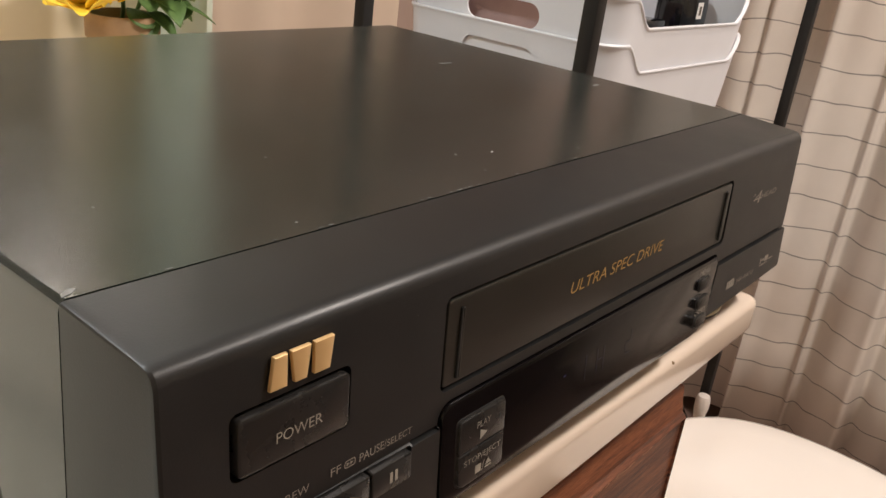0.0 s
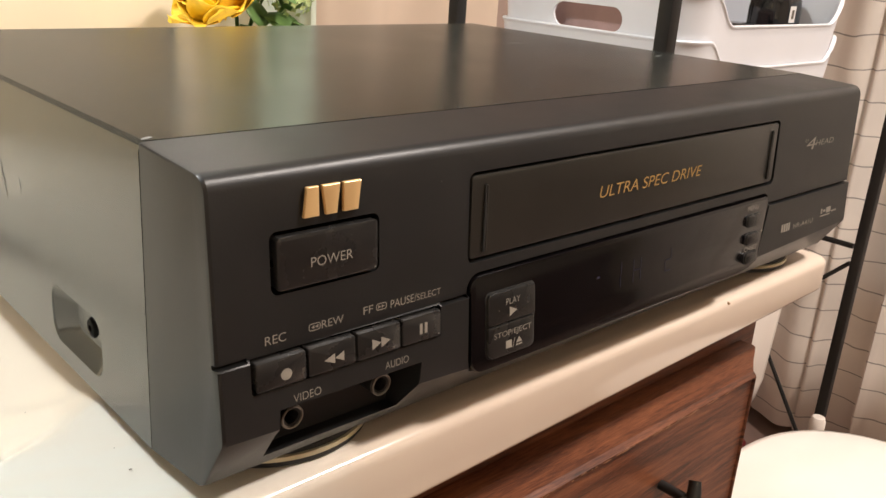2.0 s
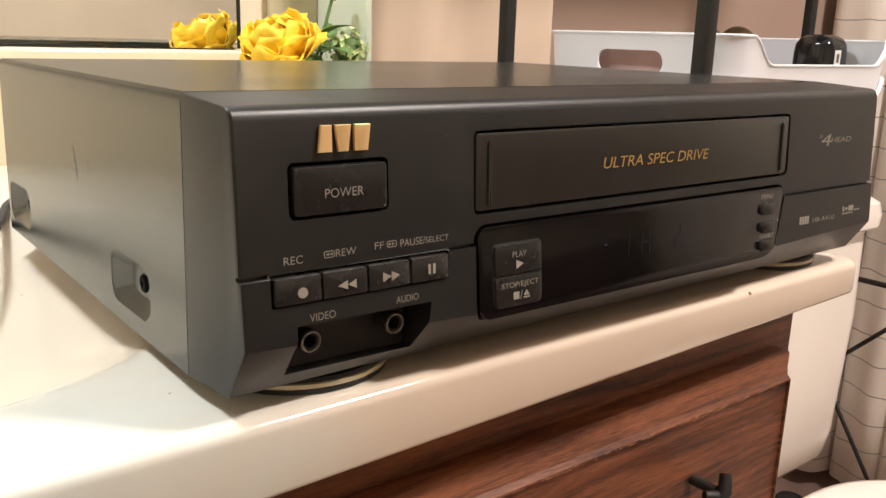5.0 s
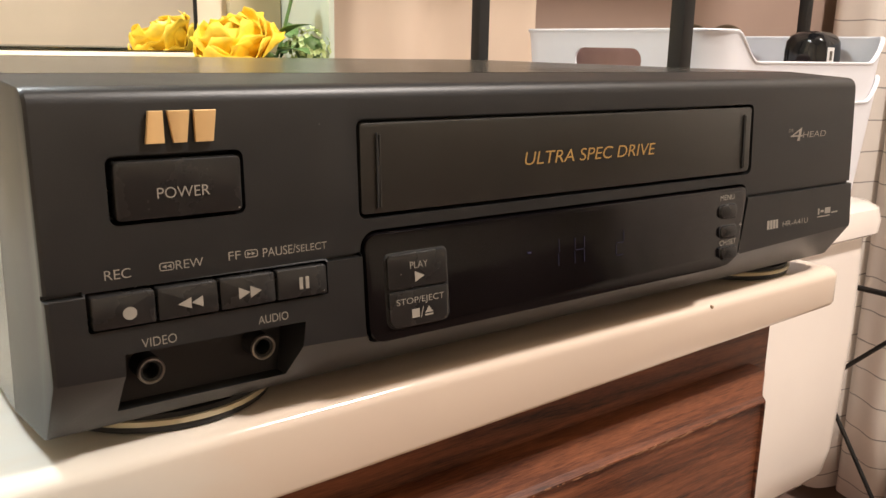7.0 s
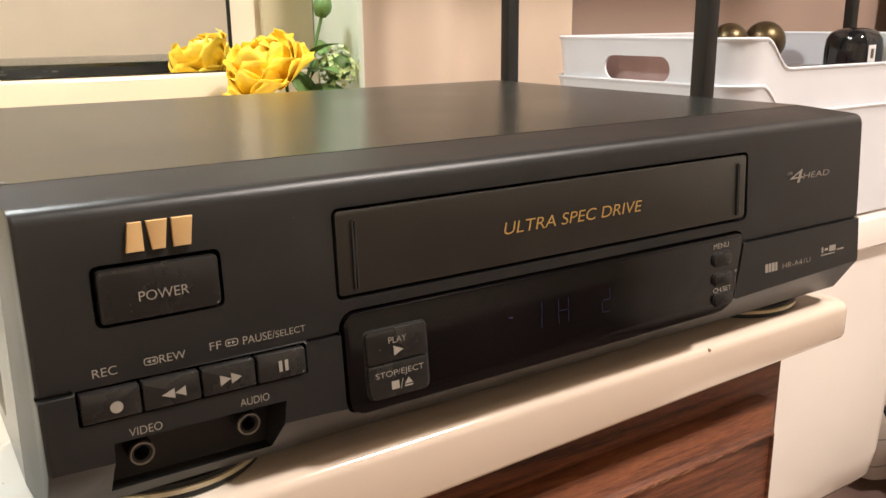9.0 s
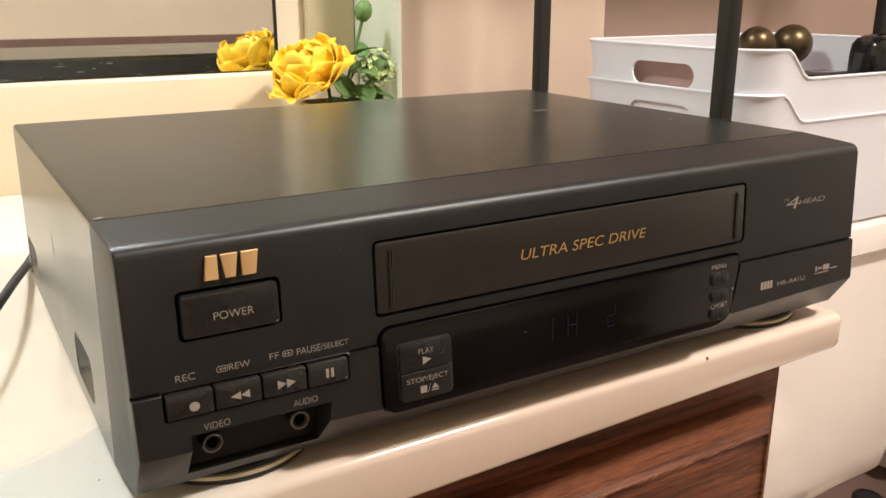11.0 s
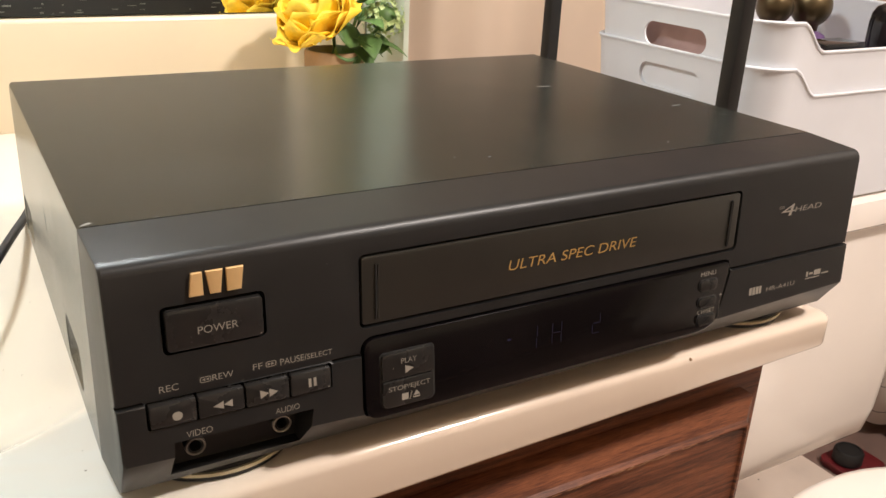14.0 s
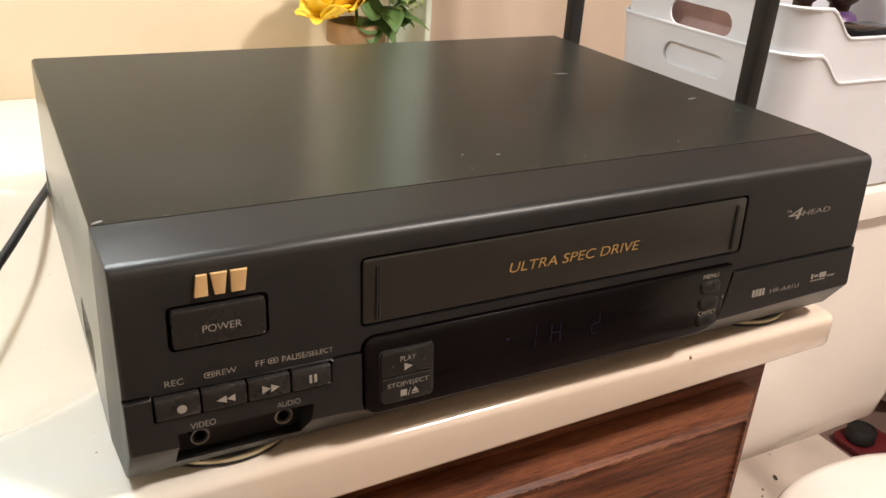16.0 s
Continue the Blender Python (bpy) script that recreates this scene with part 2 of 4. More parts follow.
def solid(name, bm, mat, label, category="", kind="", place=None, smooth=30.0, group=""):
    ob = new(name, finish(bm, name, mat, smooth))
    if place is not None:
        ob.matrix_world = place
    return tagged(ob, label, category, group, kind)


def box(x0, x1, y0, y1, z0, z1, bevel=0.0, segs=2, bm=None):
    bm = bm or bmesh.new()
    r = bmesh.ops.create_cube(bm, size=1)
    bmesh.ops.transform(bm, matrix=Matrix.LocRotScale(((x0 + x1) / 2, (y0 + y1) / 2, (z0 + z1) / 2), None, (x1 - x0, y1 - y0, z1 - z0)), verts=r["verts"])
    if bevel:
        ed = {e for v in r["verts"] for e in v.link_edges}
        bmesh.ops.bevel(bm, geom=list(ed), offset=bevel, segments=segs, affect="EDGES", profile=0.5)
    return bm


def lathe(profile, segs=32, bm=None, m=None):
    """Turn (radius, height) pairs about z."""
    bm = bm or bmesh.new()
    rings = []
    for r, z in profile:
        if r < 1e-6:
            rings.append([bm.verts.new((0, 0, z))])
        else:
            rings.append([bm.verts.new((r * math.cos(2 * math.pi * i / segs), r * math.sin(2 * math.pi * i / segs), z)) for i in range(segs)])
    for a, b in zip(rings, rings[1:]):
        for i in range(segs):
            j = (i + 1) % segs
            if len(a) == 1 and len(b) > 1:
                bm.faces.new((a[0], b[i], b[j]))
            elif len(b) == 1 and len(a) > 1:
                bm.faces.new((a[i], a[j], b[0]))
            elif len(a) > 1:
                bm.faces.new((a[i], a[j], b[j], b[i]))
    if m is not None:
        bmesh.ops.transform(bm, matrix=m, verts=[v for ring in rings for v in ring])
    return bm


def tube(points, r, segs=8, bm=None):
    """A round bar along a line of points."""
    bm = bm or bmesh.new()
    pts = [Vector(p) for p in points]
    rings = []
    for i, p in enumerate(pts):
        d = (pts[min(i + 1, len(pts) - 1)] - pts[max(i - 1, 0)]).normalized()
        side = d.cross(Vector((0, 0, 1)) if abs(d.z) < 0.9 else Vector((1, 0, 0))).normalized()
        up = side.cross(d)
        rr = r[i] if isinstance(r, (list, tuple)) else r
        rings.append([bm.verts.new(p + rr * (math.cos(a) * side + math.sin(a) * up)) for a in (2 * math.pi * k / segs for k in range(segs))])
    for a, b in zip(rings, rings[1:]):
        for k in range(segs):
            bm.faces.new((a[k], a[(k + 1) % segs], b[(k + 1) % segs], b[k]))
    bm.faces.new(rings[0][::-1])
    bm.faces.new(rings[-1])
    return bm


def rounded(x0, x1, z0, z1, r, n=5):
    """The outline of a rounded rectangle; r is one radius or four (bl, br, tr, tl)."""
    rs = r if isinstance(r, (list, tuple)) else (r,) * 4
    out = []
    for (cx, cz, sx, sz, a0), q in zip(((x0, z0, 1, 1, 180), (x1, z0, -1, 1, 270), (x1, z1, -1, -1, 0), (x0, z1, 1, -1, 90)), rs):
        for i in range(n + 1):
            a = radians(a0 + 90 * i / n)
            out.append((cx + sx * q + q * math.cos(a), cz + sz * q + q * math.sin(a)))
    return out


def loft(rings, bm=None, caps=True):
    bm = bm or bmesh.new()
    vs = [[bm.verts.new(p) for p in ring] for ring in rings]
    for a, b in zip(vs, vs[1:]):
        n = len(a)
        for i in range(n):
            bm.faces.new((a[i], a[(i + 1) % n], b[(i + 1) % n], b[i]))
    if caps:
        bm.faces.new(vs[0][::-1])
        bm.faces.new(vs[-1])
    return bm


# ---- the setting ----
def slab(name, x0, x1, y0, y1, z0, z1, mat, label, place=None):
    return solid(name, box(x0, x1, y0, y1, z0, z1), mat, label, "wall" if "wall" in name else name, "structure", place, 0)


slab("floor", -1.3, 1.40, -0.45, 0.9, FLOOR_Z - 0.06, FLOOR_Z, "floor", "cream vinyl bathroom floor with a few crumbs")
# unseen stretch of floor, made brown to dim what the recorder's front reflects
slab("floor_by_door", -1.3, 1.40, -1.9, -0.454, FLOOR_Z - 0.06, FLOOR_Z - 0.004, "tile", "unseen brown floor towards the far wall, added to darken reflections")
slab("floor_by_tub", 1.404, 2.5, -1.9, 0.9, FLOOR_Z - 0.06, FLOOR_Z - 0.004, "tile", "brown floor below the shower curtain")
slab("ceiling", -1.3, 2.5, -1.9, 0.9, CEIL_Z, CEIL_Z + 0.06, "ceiling", "plain white painted bathroom ceiling")
slab("wall_west", -1.36, -1.3, -1.9, 0.9, FLOOR_Z, CEIL_Z, "wall", "cream painted bathroom side wall")
slab("wall_east", 2.5, 2.56, -1.9, 0.9, FLOOR_Z, CEIL_Z, "wall", "cream painted wall beyond the shower curtain")
# dark lower wall out of view, added so the recorder's front reflects less light
slab("wall_south_unseen_dark", -1.3, 2.5, -1.96, -1.9, FLOOR_Z, 0.02, "tile", "unseen brown lower wall, added to darken reflections in the recorder's front")
slab("wall_south", -1.3, 2.5, -1.96, -1.9, 0.0202, CEIL_Z, "wall", "cream painted wall facing the mirror")
slab("wall_north", -1.3, 0.3865, 0.618, 0.74, FLOOR_Z, CEIL_Z, "wall", "cream painted wall behind the vanity", ROOM)
slab("wall_north_toilet", 0.388, 2.5, 0.70, 0.84, FLOOR_Z, CEIL_Z, "mauve", "rosy beige wall behind the toilet", ROOM)

solid("trim", box(0.322, 0.3785, 0.606, 0.617, 0.0940, 1.1, 0.002), "trim", "khaki painted board beside the mirror", "trim", "structure", ROOM)
solid("side_panel", box(0.379, 0.3855, 0.509, 0.6175, COUNTER_Z + 0.0002, 1.1, 0.0012), "mint", "pale mint upright panel at the end of the countertop", "panel", "structure", ROOM)

mirror = thing("wall_mirror", "large frameless wall mirror standing on the backsplash", "mirror", place=ROOM)
part("glass", box(-0.95, 0.2842, 0.607, 0.612, 0.0950, 1.0), mirror_mat, mirror, "clear silvered mirror glass", 0)
part("edge_strip", box(0.2844, 0.2875, 0.605, 0.6165, 0.0950, 1.0, 0.0006), "dark", mirror, "thin black edge strip")

# vanity top with its moulded basin
BX, BY, RX, RY = -0.262, 0.217, 0.300, 0.170


def deck(x, y):
    """The height of the vanity top: level, with a rounded oblong basin."""
    q = (abs((x - BX) / RX) ** 4 + abs((y - BY) / RY) ** 4) ** 0.25
    if q >= 1:
        return COUNTER_Z
    d = 1 - q ** 1.6
    return COUNTER_Z - 0.110 * d * d / (d + 0.03)


def underside(x):
    """The front lip is a little shallower towards its free end."""
    return -0.0402 + 0.021 * max(0.0, x)


def vanity_top():
    """A grid with the basin sunk into it and an eased front and end edge."""
    bm = bmesh.new()
    x0, x1, y0, y1, r = -0.75, 0.410, 0.0, 0.600, 0.0075
    steps = (90, 75, 60, 45, 30, 15)
    xs = list(np.linspace(x0, x1 - r - 0.002, 260)) + [x1 - r] + [x1 - r * (1 - math.sin(radians(a))) for a in steps[::-1]]
    ys = [y0 + r * (1 - math.sin(radians(a))) for a in steps] + [y0 + r] + list(np.linspace(y0 + r + 0.002, y1, 150))
    grid = []
    for y in ys:
        row = []
        for x in xs:
            dx, dy = max(0, x - (x1 - r)), max(0, (y0 + r) - y)
            d = math.hypot(dx, dy)
            px, py = x, y
            if dx > 0 and dy > 0:
                m = max(dx, dy) / d
                px, py, d = x1 - r + dx * m, y0 + r - dy * m, max(dx, dy)
            row.append(bm.verts.new((px, py, deck(px, py) - 0.005 * (1 - math.sqrt(max(0, 1 - (d / r) ** 2))))))
        grid.append(row)
    for a, b in zip(grid, grid[1:]):
        for i in range(len(xs) - 1):
            bm.faces.new((a[i], a[i + 1], b[i + 1], b[i]))
    rim = grid[0] + [row[-1] for row in grid[1:]]
    last = rim
    for up, back in ((None, 0.0), (0.003, 0.0), (0.0012, 0.0008), (0.0, 0.003), (0.0002, 0.038)):
        low = [bm.verts.new((v.co.x - (back if v.co.x > x1 - r else 0), v.co.y + (back if v.co.y < y0 + r else 0), COUNTER_Z - 0.0062 if up is None else underside(v.co.x) + up)) for v in rim]
        for i in range(len(rim) - 1):
            bm.faces.new((last[i], low[i], low[i + 1], last[i + 1]))
        last = low
    return bm


vanity = thing("countertop", "glossy cream cultured marble vanity top with moulded basin", "countertop", place=ROOM)
part("deck", vanity_top(), "marble", vanity, smooth=40)
part("backsplash", box(-0.75, 0.3785, 0.596, 0.6165, COUNTER_Z - 0.002, 0.0935, 0.004, 3), "marble_cream", vanity, "cream upstand with a rounded top edge", 40)
bm = lathe([(0, 0.0006), (0.0006, 0.0005), (0.0011, -0.0006)], 9)
bmesh.ops.transform(bm, matrix=pose(0.2918, 0.0004, -0.0125, 70, 0, 0), verts=bm.verts)
part("chip", bm, "clay", vanity, "small dark chip in the front edge")

flecks = bmesh.new()
rnd = random.Random(31)
for _ in range(18):
    x, y, q = rnd.uniform(-0.12, -0.005), rnd.uniform(0.03, 0.26), rnd.uniform(0.0002, 0.0005)
    flecks.faces.new([flecks.verts.new((x + q * 1.5 * math.cos(a), y + q * math.sin(a), deck(x + q * 1.5 * math.cos(a), y + q * math.sin(a)) + 0.0004)) for a in (0.2, 1.3, 2.5, 3.6, 5.0)])
tagged(part("flecks", flecks, "dirt", vanity, "small brown specks of dirt", 0), kind="stuff")

# vanity cabinet
cabinet = thing("vanity_cabinet", "walnut vanity cabinet under the marble top", "cabinet", place=ROOM)
part("face_frame", box(-0.72, 0.3965, 0.031, 0.049, FLOOR_Z + 0.1, -0.0310, 0.001), "wood", cabinet)
for x in (-0.72, 0.3785):
    part("side_board", box(x, x + 0.018, 0.0492, 0.58, FLOOR_Z + 0.1, -0.0310 if x > 0 else -0.0405, 0.001), "wood", cabinet)
part("bottom_board", box(-0.7018, 0.3783, 0.0492, 0.58, FLOOR_Z + 0.1, FLOOR_Z + 0.118), "wood", cabinet)
part("back_board", box(-0.7018, 0.3783, 0.566, 0.58, FLOOR_Z + 0.1182, -0.0405), "wood", cabinet)
part("plinth", box(-0.70, 0.37, 0.09, 0.57, FLOOR_Z, FLOOR_Z + 0.0995), "wood", cabinet)


def raised_front(x0, x1, z0, z1, back, front, band):
    """A door or drawer front whose four edges fall away in a moulded slope."""
    steps = [(0.0, back), (0.0, front + 0.0112), (0.0006, front + 0.0098), (0.0022, front + 0.0088), (band * 0.45, front + 0.0068), (band * 0.78, front + 0.0034), (band * 0.86, front + 0.0012), (band * 0.90, front + 0.0002), (band * 0.95, front), (band, front + 0.0006), (band * 1.04, front + 0.0016), (band * 1.2, front + 0.0018)]
    return loft([[(x, y, z) for x, z in rounded(x0 + i, x1 - i, z0 + i, z1 - i, 0.0012, 2)] for i, y in steps])


drawer = part("drawer_front", raised_front(-0.06, 0.3785, -0.235, -0.0690, 0.0305, 0.0105, 0.0140), "wood", cabinet, "walnut drawer front with a moulded edge", 25)
part("drawer_front", raised_front(-0.70, -0.08, -0.235, -0.0690, 0.0305, 0.0105, 0.0140), "wood", cabinet, smooth=25)
part("cabinet_door", raised_front(-0.06, 0.3785, -0.70, -0.255, 0.0305, 0.0105, 0.0140), "wood", cabinet, smooth=25)
worn = bmesh.new()
rnd = random.Random(21)
for _ in range(90):
    x, l, h = rnd.uniform(-0.05, 0.360), rnd.uniform(0.001, 0.009), rnd.uniform(0.0002, 0.0007)
    z = -0.0690 - 0.0131 + rnd.uniform(-0.0006, 0.0004)
    worn.faces.new([worn.verts.new((x + a * l, 0.01035, z + b * h)) for a, b in ((0, 0), (0.3, -0.8), (0.8, -0.5), (1, 0.1), (0.6, 1), (0.2, 0.7))])
tagged(part("worn_edge", worn, "raw_wood", drawer, "pale worn chips along the moulded edge", 0), kind="stuff")
bm = tube([(0.275, 0.0115, -0.121), (0.275, -0.004, -0.121)], 0.0030, 10)
tube([(0.268, -0.004, -0.130), (0.273, -0.007, -0.125), (0.277, -0.008, -0.120), (0.281, -0.005, -0.112)], [0.0030, 0.0042, 0.0042, 0.0034], 10, bm)
tube([(0.266, -0.003, -0.121), (0.272, -0.006, -0.122), (0.278, -0.007, -0.125), (0.284, -0.003, -0.131)], [0.0026, 0.0036, 0.0036, 0.0026], 10, bm)
part("pull", bm, "iron", drawer, "black twisted metal pull", 50)

# ---- the video recorder ----
def face_y(z):
    """The front stands almost upright above the seam; the part below it is a step proud and swells forward."""
    return -0.0015 + (z - 0.04) * 0.05 if z > 0.0412 else -0.0029 + (z - 0.0385) * 0.088


def fp(x, z, w=0.0):
    """A point on the front, w metres proud of it; x and z are the layout sheet's, which the moulding bends a little."""
    k = x / 0.3
    z = 0.0027 - 0.0024 * k + (0.975 + 0.023 * k) * z
    return (x + 0.0024 - 0.0262 * x + 0.0426 * x * x, face_y(z) - w, z)


def pane(x, z, w=0.0):
    """A point on the display window, which is one flat leaning pane."""
    px, _, pz = fp(x, z)
    return (px, -0.0013 - (0.0465 - pz) * 0.112 - w, pz)


def inset(outline, d):
    n = len(outline)
    out = []
    for i in range(n):
        a, b = Vector(outline[i - 1]), Vector(outline[(i + 1) % n])
        t = (b - a).normalized()
        out.append((outline[i][0] - t.y * d, outline[i][1] + t.x * d))
    return out


def prism(outline, w0, w1, edge=0.0, bm=None, fp=fp):
    """A prism on the front from depth w0 to w1, with its outer edge eased."""
    rings = [[fp(x, z, w0) for x, z in outline]]
    if edge:
        rings.append([fp(x, z, w1 - edge) for x, z in outline])
        rings.append([fp(x, z, w1 - edge * 0.3) for x, z in inset(outline, edge * 0.3)])
        rings.append([fp(x, z, w1) for x, z in inset(outline, edge)])
    else:
        rings.append([fp(x, z, w1) for x, z in outline])
    return loft(rings, bm)


def carve(bm, cutter):
    """Take the cutter's solids out of a mesh."""
    bmesh.ops.recalc_face_normals(bm, faces=bm.faces)
    bmesh.ops.recalc_face_normals(cutter, faces=cutter.faces)
    made = []
    for b in (bm, cutter):
        me = bpy.data.meshes.new("tmp")
        b.to_mesh(me)
        b.free()
        made.append(new("tmp", me))
    mod = made[0].modifiers.new("cut", "BOOLEAN")
    mod.operation, mod.solver, mod.object = "DIFFERENCE", "EXACT", made[1]
    bpy.context.view_layer.update()
    res = bpy.data.meshes.new_from_object(made[0].evaluated_get(bpy.context.evaluated_depsgraph_get()))
    out = bmesh.new()
    out.from_mesh(res)
    for o in made:
        me = o.data
        bpy.data.objects.remove(o)
        bpy.data.meshes.remove(me)
    bpy.data.meshes.remove(res)
    return out


def word(text, x0, x1, z0, z1, mat, parent, w=0.0002, slant=0.0, label="", place=fp):
    """Printed letters filling a rectangle on the front."""
    cu = bpy.data.curves.new("tmp", "FONT")
    cu.body = text
    cu.offset = -0.004
    ob = new("tmp", cu)
    bpy.context.view_layer.update()
    me = bpy.data.meshes.new_from_object(ob.evaluated_get(bpy.context.evaluated_depsgraph_get()))
    bpy.data.objects.remove(ob)
    bpy.data.curves.remove(cu)
    xs, ys = [v.co.x for v in me.vertices], [v.co.y for v in me.vertices]
    ax, bx, ay, by = min(xs), max(xs), min(ys), max(ys)
    for v in me.vertices:
        u, t = (v.co.x - ax) / (bx - ax), (v.co.y - ay) / (by - ay)
        z = z0 + t * (z1 - z0)
        v.co = place(x0 + u * (x1 - x0 - slant) + slant * t, z, w)
    me.name = "lettering"
    me.materials.append(M[mat])
    o = new("lettering", me)
    o.parent = parent
    return tagged(o, label)


def flat(name, polys, mat, parent, w=0.0002, label="", fp=fp):
    """Small printed shapes on the front."""
    bm = bmesh.new()
    for poly in polys:
        bm.faces.new([bm.verts.new(fp(x, z, w)) for x, z in poly])
    return part(name, bm, mat, parent, label, 0)


def rect(x0, x1, z0, z1):
    return [(x0, z0), (x1, z0), (x1, z1), (x0, z1)]


vcr = thing("video_recorder", "black plastic and metal video cassette recorder on the vanity top", "video recorder")

# front moulding
SEAM = 0.0365
prof = [(SEAM, 0.0945), (0.0066, 0.0927), (0.0052, 0.0925), (0.0037, 0.0919), (0.0026, 0.0909), (0.0019, 0.0896), (0.0014, 0.0880),
        (face_y(0.05), 0.05)]
foot_prof = [(0.0068, -0.0008), (0.0086, -0.0018), (SEAM, -0.0030)]
rings = []
for x, k, zc in ((0.0022, 0.0013, 0.0175), (0.0025, 0.0005, 0.0175), (0.0034, 0.0, 0.0175), (0.088, 0.0, 0.0140), (0.112, 0.0, 0.0122), (0.240, 0.0, 0.0122), (0.330, 0.0, 0.0148), (0.3969, 0.0, 0.0165), (0.3981, 0.0009, 0.0165), (0.3985, 0.0022, 0.0165)):
    ring = []
    low = [(face_y(0.0413), 0.0413), (-0.0015, 0.0402), (-0.0021, 0.0400), (face_y(0.0394), 0.0394), (face_y(0.0385), 0.0385), (face_y(zc + 0.002), zc + 0.002), (face_y(zc) + 0.0003, zc)]
    for y, z in prof + low + foot_prof:
        flare = 0.0022 * max(0.0, y) / SEAM * (1 - 0.6 * z / 0.0945) if x < 0.01 else 0.0
        ring.append((x - flare, y + k * (1 - (y / SEAM if y > 0 else 0)), z - k * 0.6 if z > 0.085 else z))
    rings.append(ring)
face = loft(rings)
flap_out = rounded(0.0958, 0.3078, 0.0503, 0.0808, (0.0022, 0.0030, 0.0022, 0.0022))
n_left = [p for p in rounded(0.0962, 0.285, 0.0086, 0.0449, (0.0062, 0.0001, 0.0001, 0.0050))]
disp_out = n_left[:6] + [(0.2814, 0.0092), (0.2895, 0.0098), (0.2945, 0.0117), (0.2975, 0.0150), (0.3000, 0.0230), (0.3045, 0.0390), (0.3047, 0.0420), (0.3038, 0.0438), (0.3015, 0.0447)] + n_left[18:]
cut = bmesh.new()
prism(rounded(0.0183, 0.0570, 0.0556, 0.0742, 0.0024), -0.010, 0.006, bm=cut)
prism(inset(flap_out, -0.0006), -0.010, 0.006, bm=cut)
prism(inset(disp_out, -0.0010), -0.008, 0.006, bm=cut)
prism(rounded(0.0100, 0.0822, 0.0280, 0.0386, 0.0008), -0.009, 0.006, bm=cut)
prism([(0.0180, 0.0012), (0.0708, 0.0010), (0.0737, 0.0206), (0.0188, 0.0208)], -0.016, 0.03, bm=cut)
prism(rect(-0.01, 0.0096, 0.0380, 0.0393), -0.0030, 0.006, bm=cut)
prism(rect(0.0826, 0.0951, 0.0380, 0.0393), -0.0030, 0.006, bm=cut)
prism(rect(0.3060, 0.42, 0.0390, 0.0404), -0.0035, 0.006, bm=cut)
bezel = part("front_moulding", carve(face, cut), "bezel", vcr, "matt black front moulding", 28)
part("recess_lining", box(0.006, 0.394, 0.0125, 0.0135, 0.006, 0.086), "dark", vcr)

# gold badge of three plain blocks
badge = bmesh.new()
prism([(0.0290, 0.0770), (0.0342, 0.0770), (0.0342, 0.0857), (0.0302, 0.0857)], 0.0, 0.0012, 0.0003, badge)
prism([(0.0366, 0.0770), (0.0404, 0.0770), (0.0416, 0.0857), (0.0354, 0.0857)], 0.0, 0.0012, 0.0003, badge)
prism([(0.0428, 0.0770), (0.0480, 0.0770), (0.0492, 0.0857), (0.0428, 0.0857)], 0.0, 0.0012, 0.0003, badge)
part("badge", badge, "gold", vcr, "raised gold maker's badge")

power = part("power_button", prism(rounded(0.0198, 0.0557, 0.0567, 0.0727, 0.0016), -0.006, 0.0010, 0.0008), "button", vcr, "wide black power button")
word("POWER", 0.0310, 0.0459, 0.0622, 0.0652, "print", power, 0.0012)

door = part("cassette_flap", prism(inset(flap_out, 0.0007), -0.004, -0.0004, 0.0005), "flap", vcr, "dark grey cassette flap")
word("ULTRA SPEC DRIVE", 0.1662, 0.2396, 0.0626, 0.0673, "print_gold", door, -0.0002, 0.0010, "gold printed lettering")
for gx, ox in ((0.1026, 0.0001), (0.3010, -0.0001)):
    g = bmesh.new()
    prism([(gx - 0.0005, 0.0530), (gx + 0.0002, 0.0527), (gx + 0.0006 + ox, 0.0650), (gx + 0.0002, 0.0770), (gx - 0.0005, 0.0766)], -0.0004, 0.0004, 0.0002, g)
    part("ridge", g, "dark", door)
    g = bmesh.new()
    prism(rect(gx + 0.0007, gx + 0.0014, 0.0532, 0.0764), -0.0004, 0.0003, 0.0002, g)
    part("ridge", g, "flap", door)

pane_prism = functools.partial(prism, fp=pane)
pane_flat = functools.partial(flat, fp=pane)
panel = part("display_window", pane_prism(disp_out, -0.005, 0.0009, 0.0013), "gloss", vcr, "glossy black display window")
play = part("play_button", pane_prism(rounded(0.1036, 0.1281, 0.0257, 0.0372, (0.0008, 0.0008, 0.0016, 0.0016)), 0.0, 0.0021, 0.0005), "button", vcr)
stop = part("stop_button", pane_prism(rounded(0.1036, 0.1277, 0.0131, 0.0251, (0.0032, 0.0022, 0.0008, 0.0008)), 0.0, 0.0021, 0.0005), "button", vcr)
well = bmesh.new()
pane_prism(rounded(0.1028, 0.1288, 0.0124, 0.0379, (0.0036, 0.0028, 0.0022, 0.0022)), 0.0, 0.00105, 0.0001, well)
part("button_well", well, "dark", panel, "dark gap round the two buttons")
word("PLAY", 0.1123, 0.1196, 0.0322, 0.0345, "print", play, 0.0023, place=pane)
pane_flat("symbol", [[(0.1141, 0.0276), (0.1181, 0.0294), (0.1141, 0.0312)]], "print", play, 0.0023)
pane_flat("symbol", [rect(0.1085, 0.1088, 0.0306, 0.0309), rect(0.1237, 0.1240, 0.0306, 0.0309)], "print", play, 0.0023)
word("STOP/EJECT", 0.1062, 0.1258, 0.0199, 0.0226, "print", stop, 0.0023, place=pane)
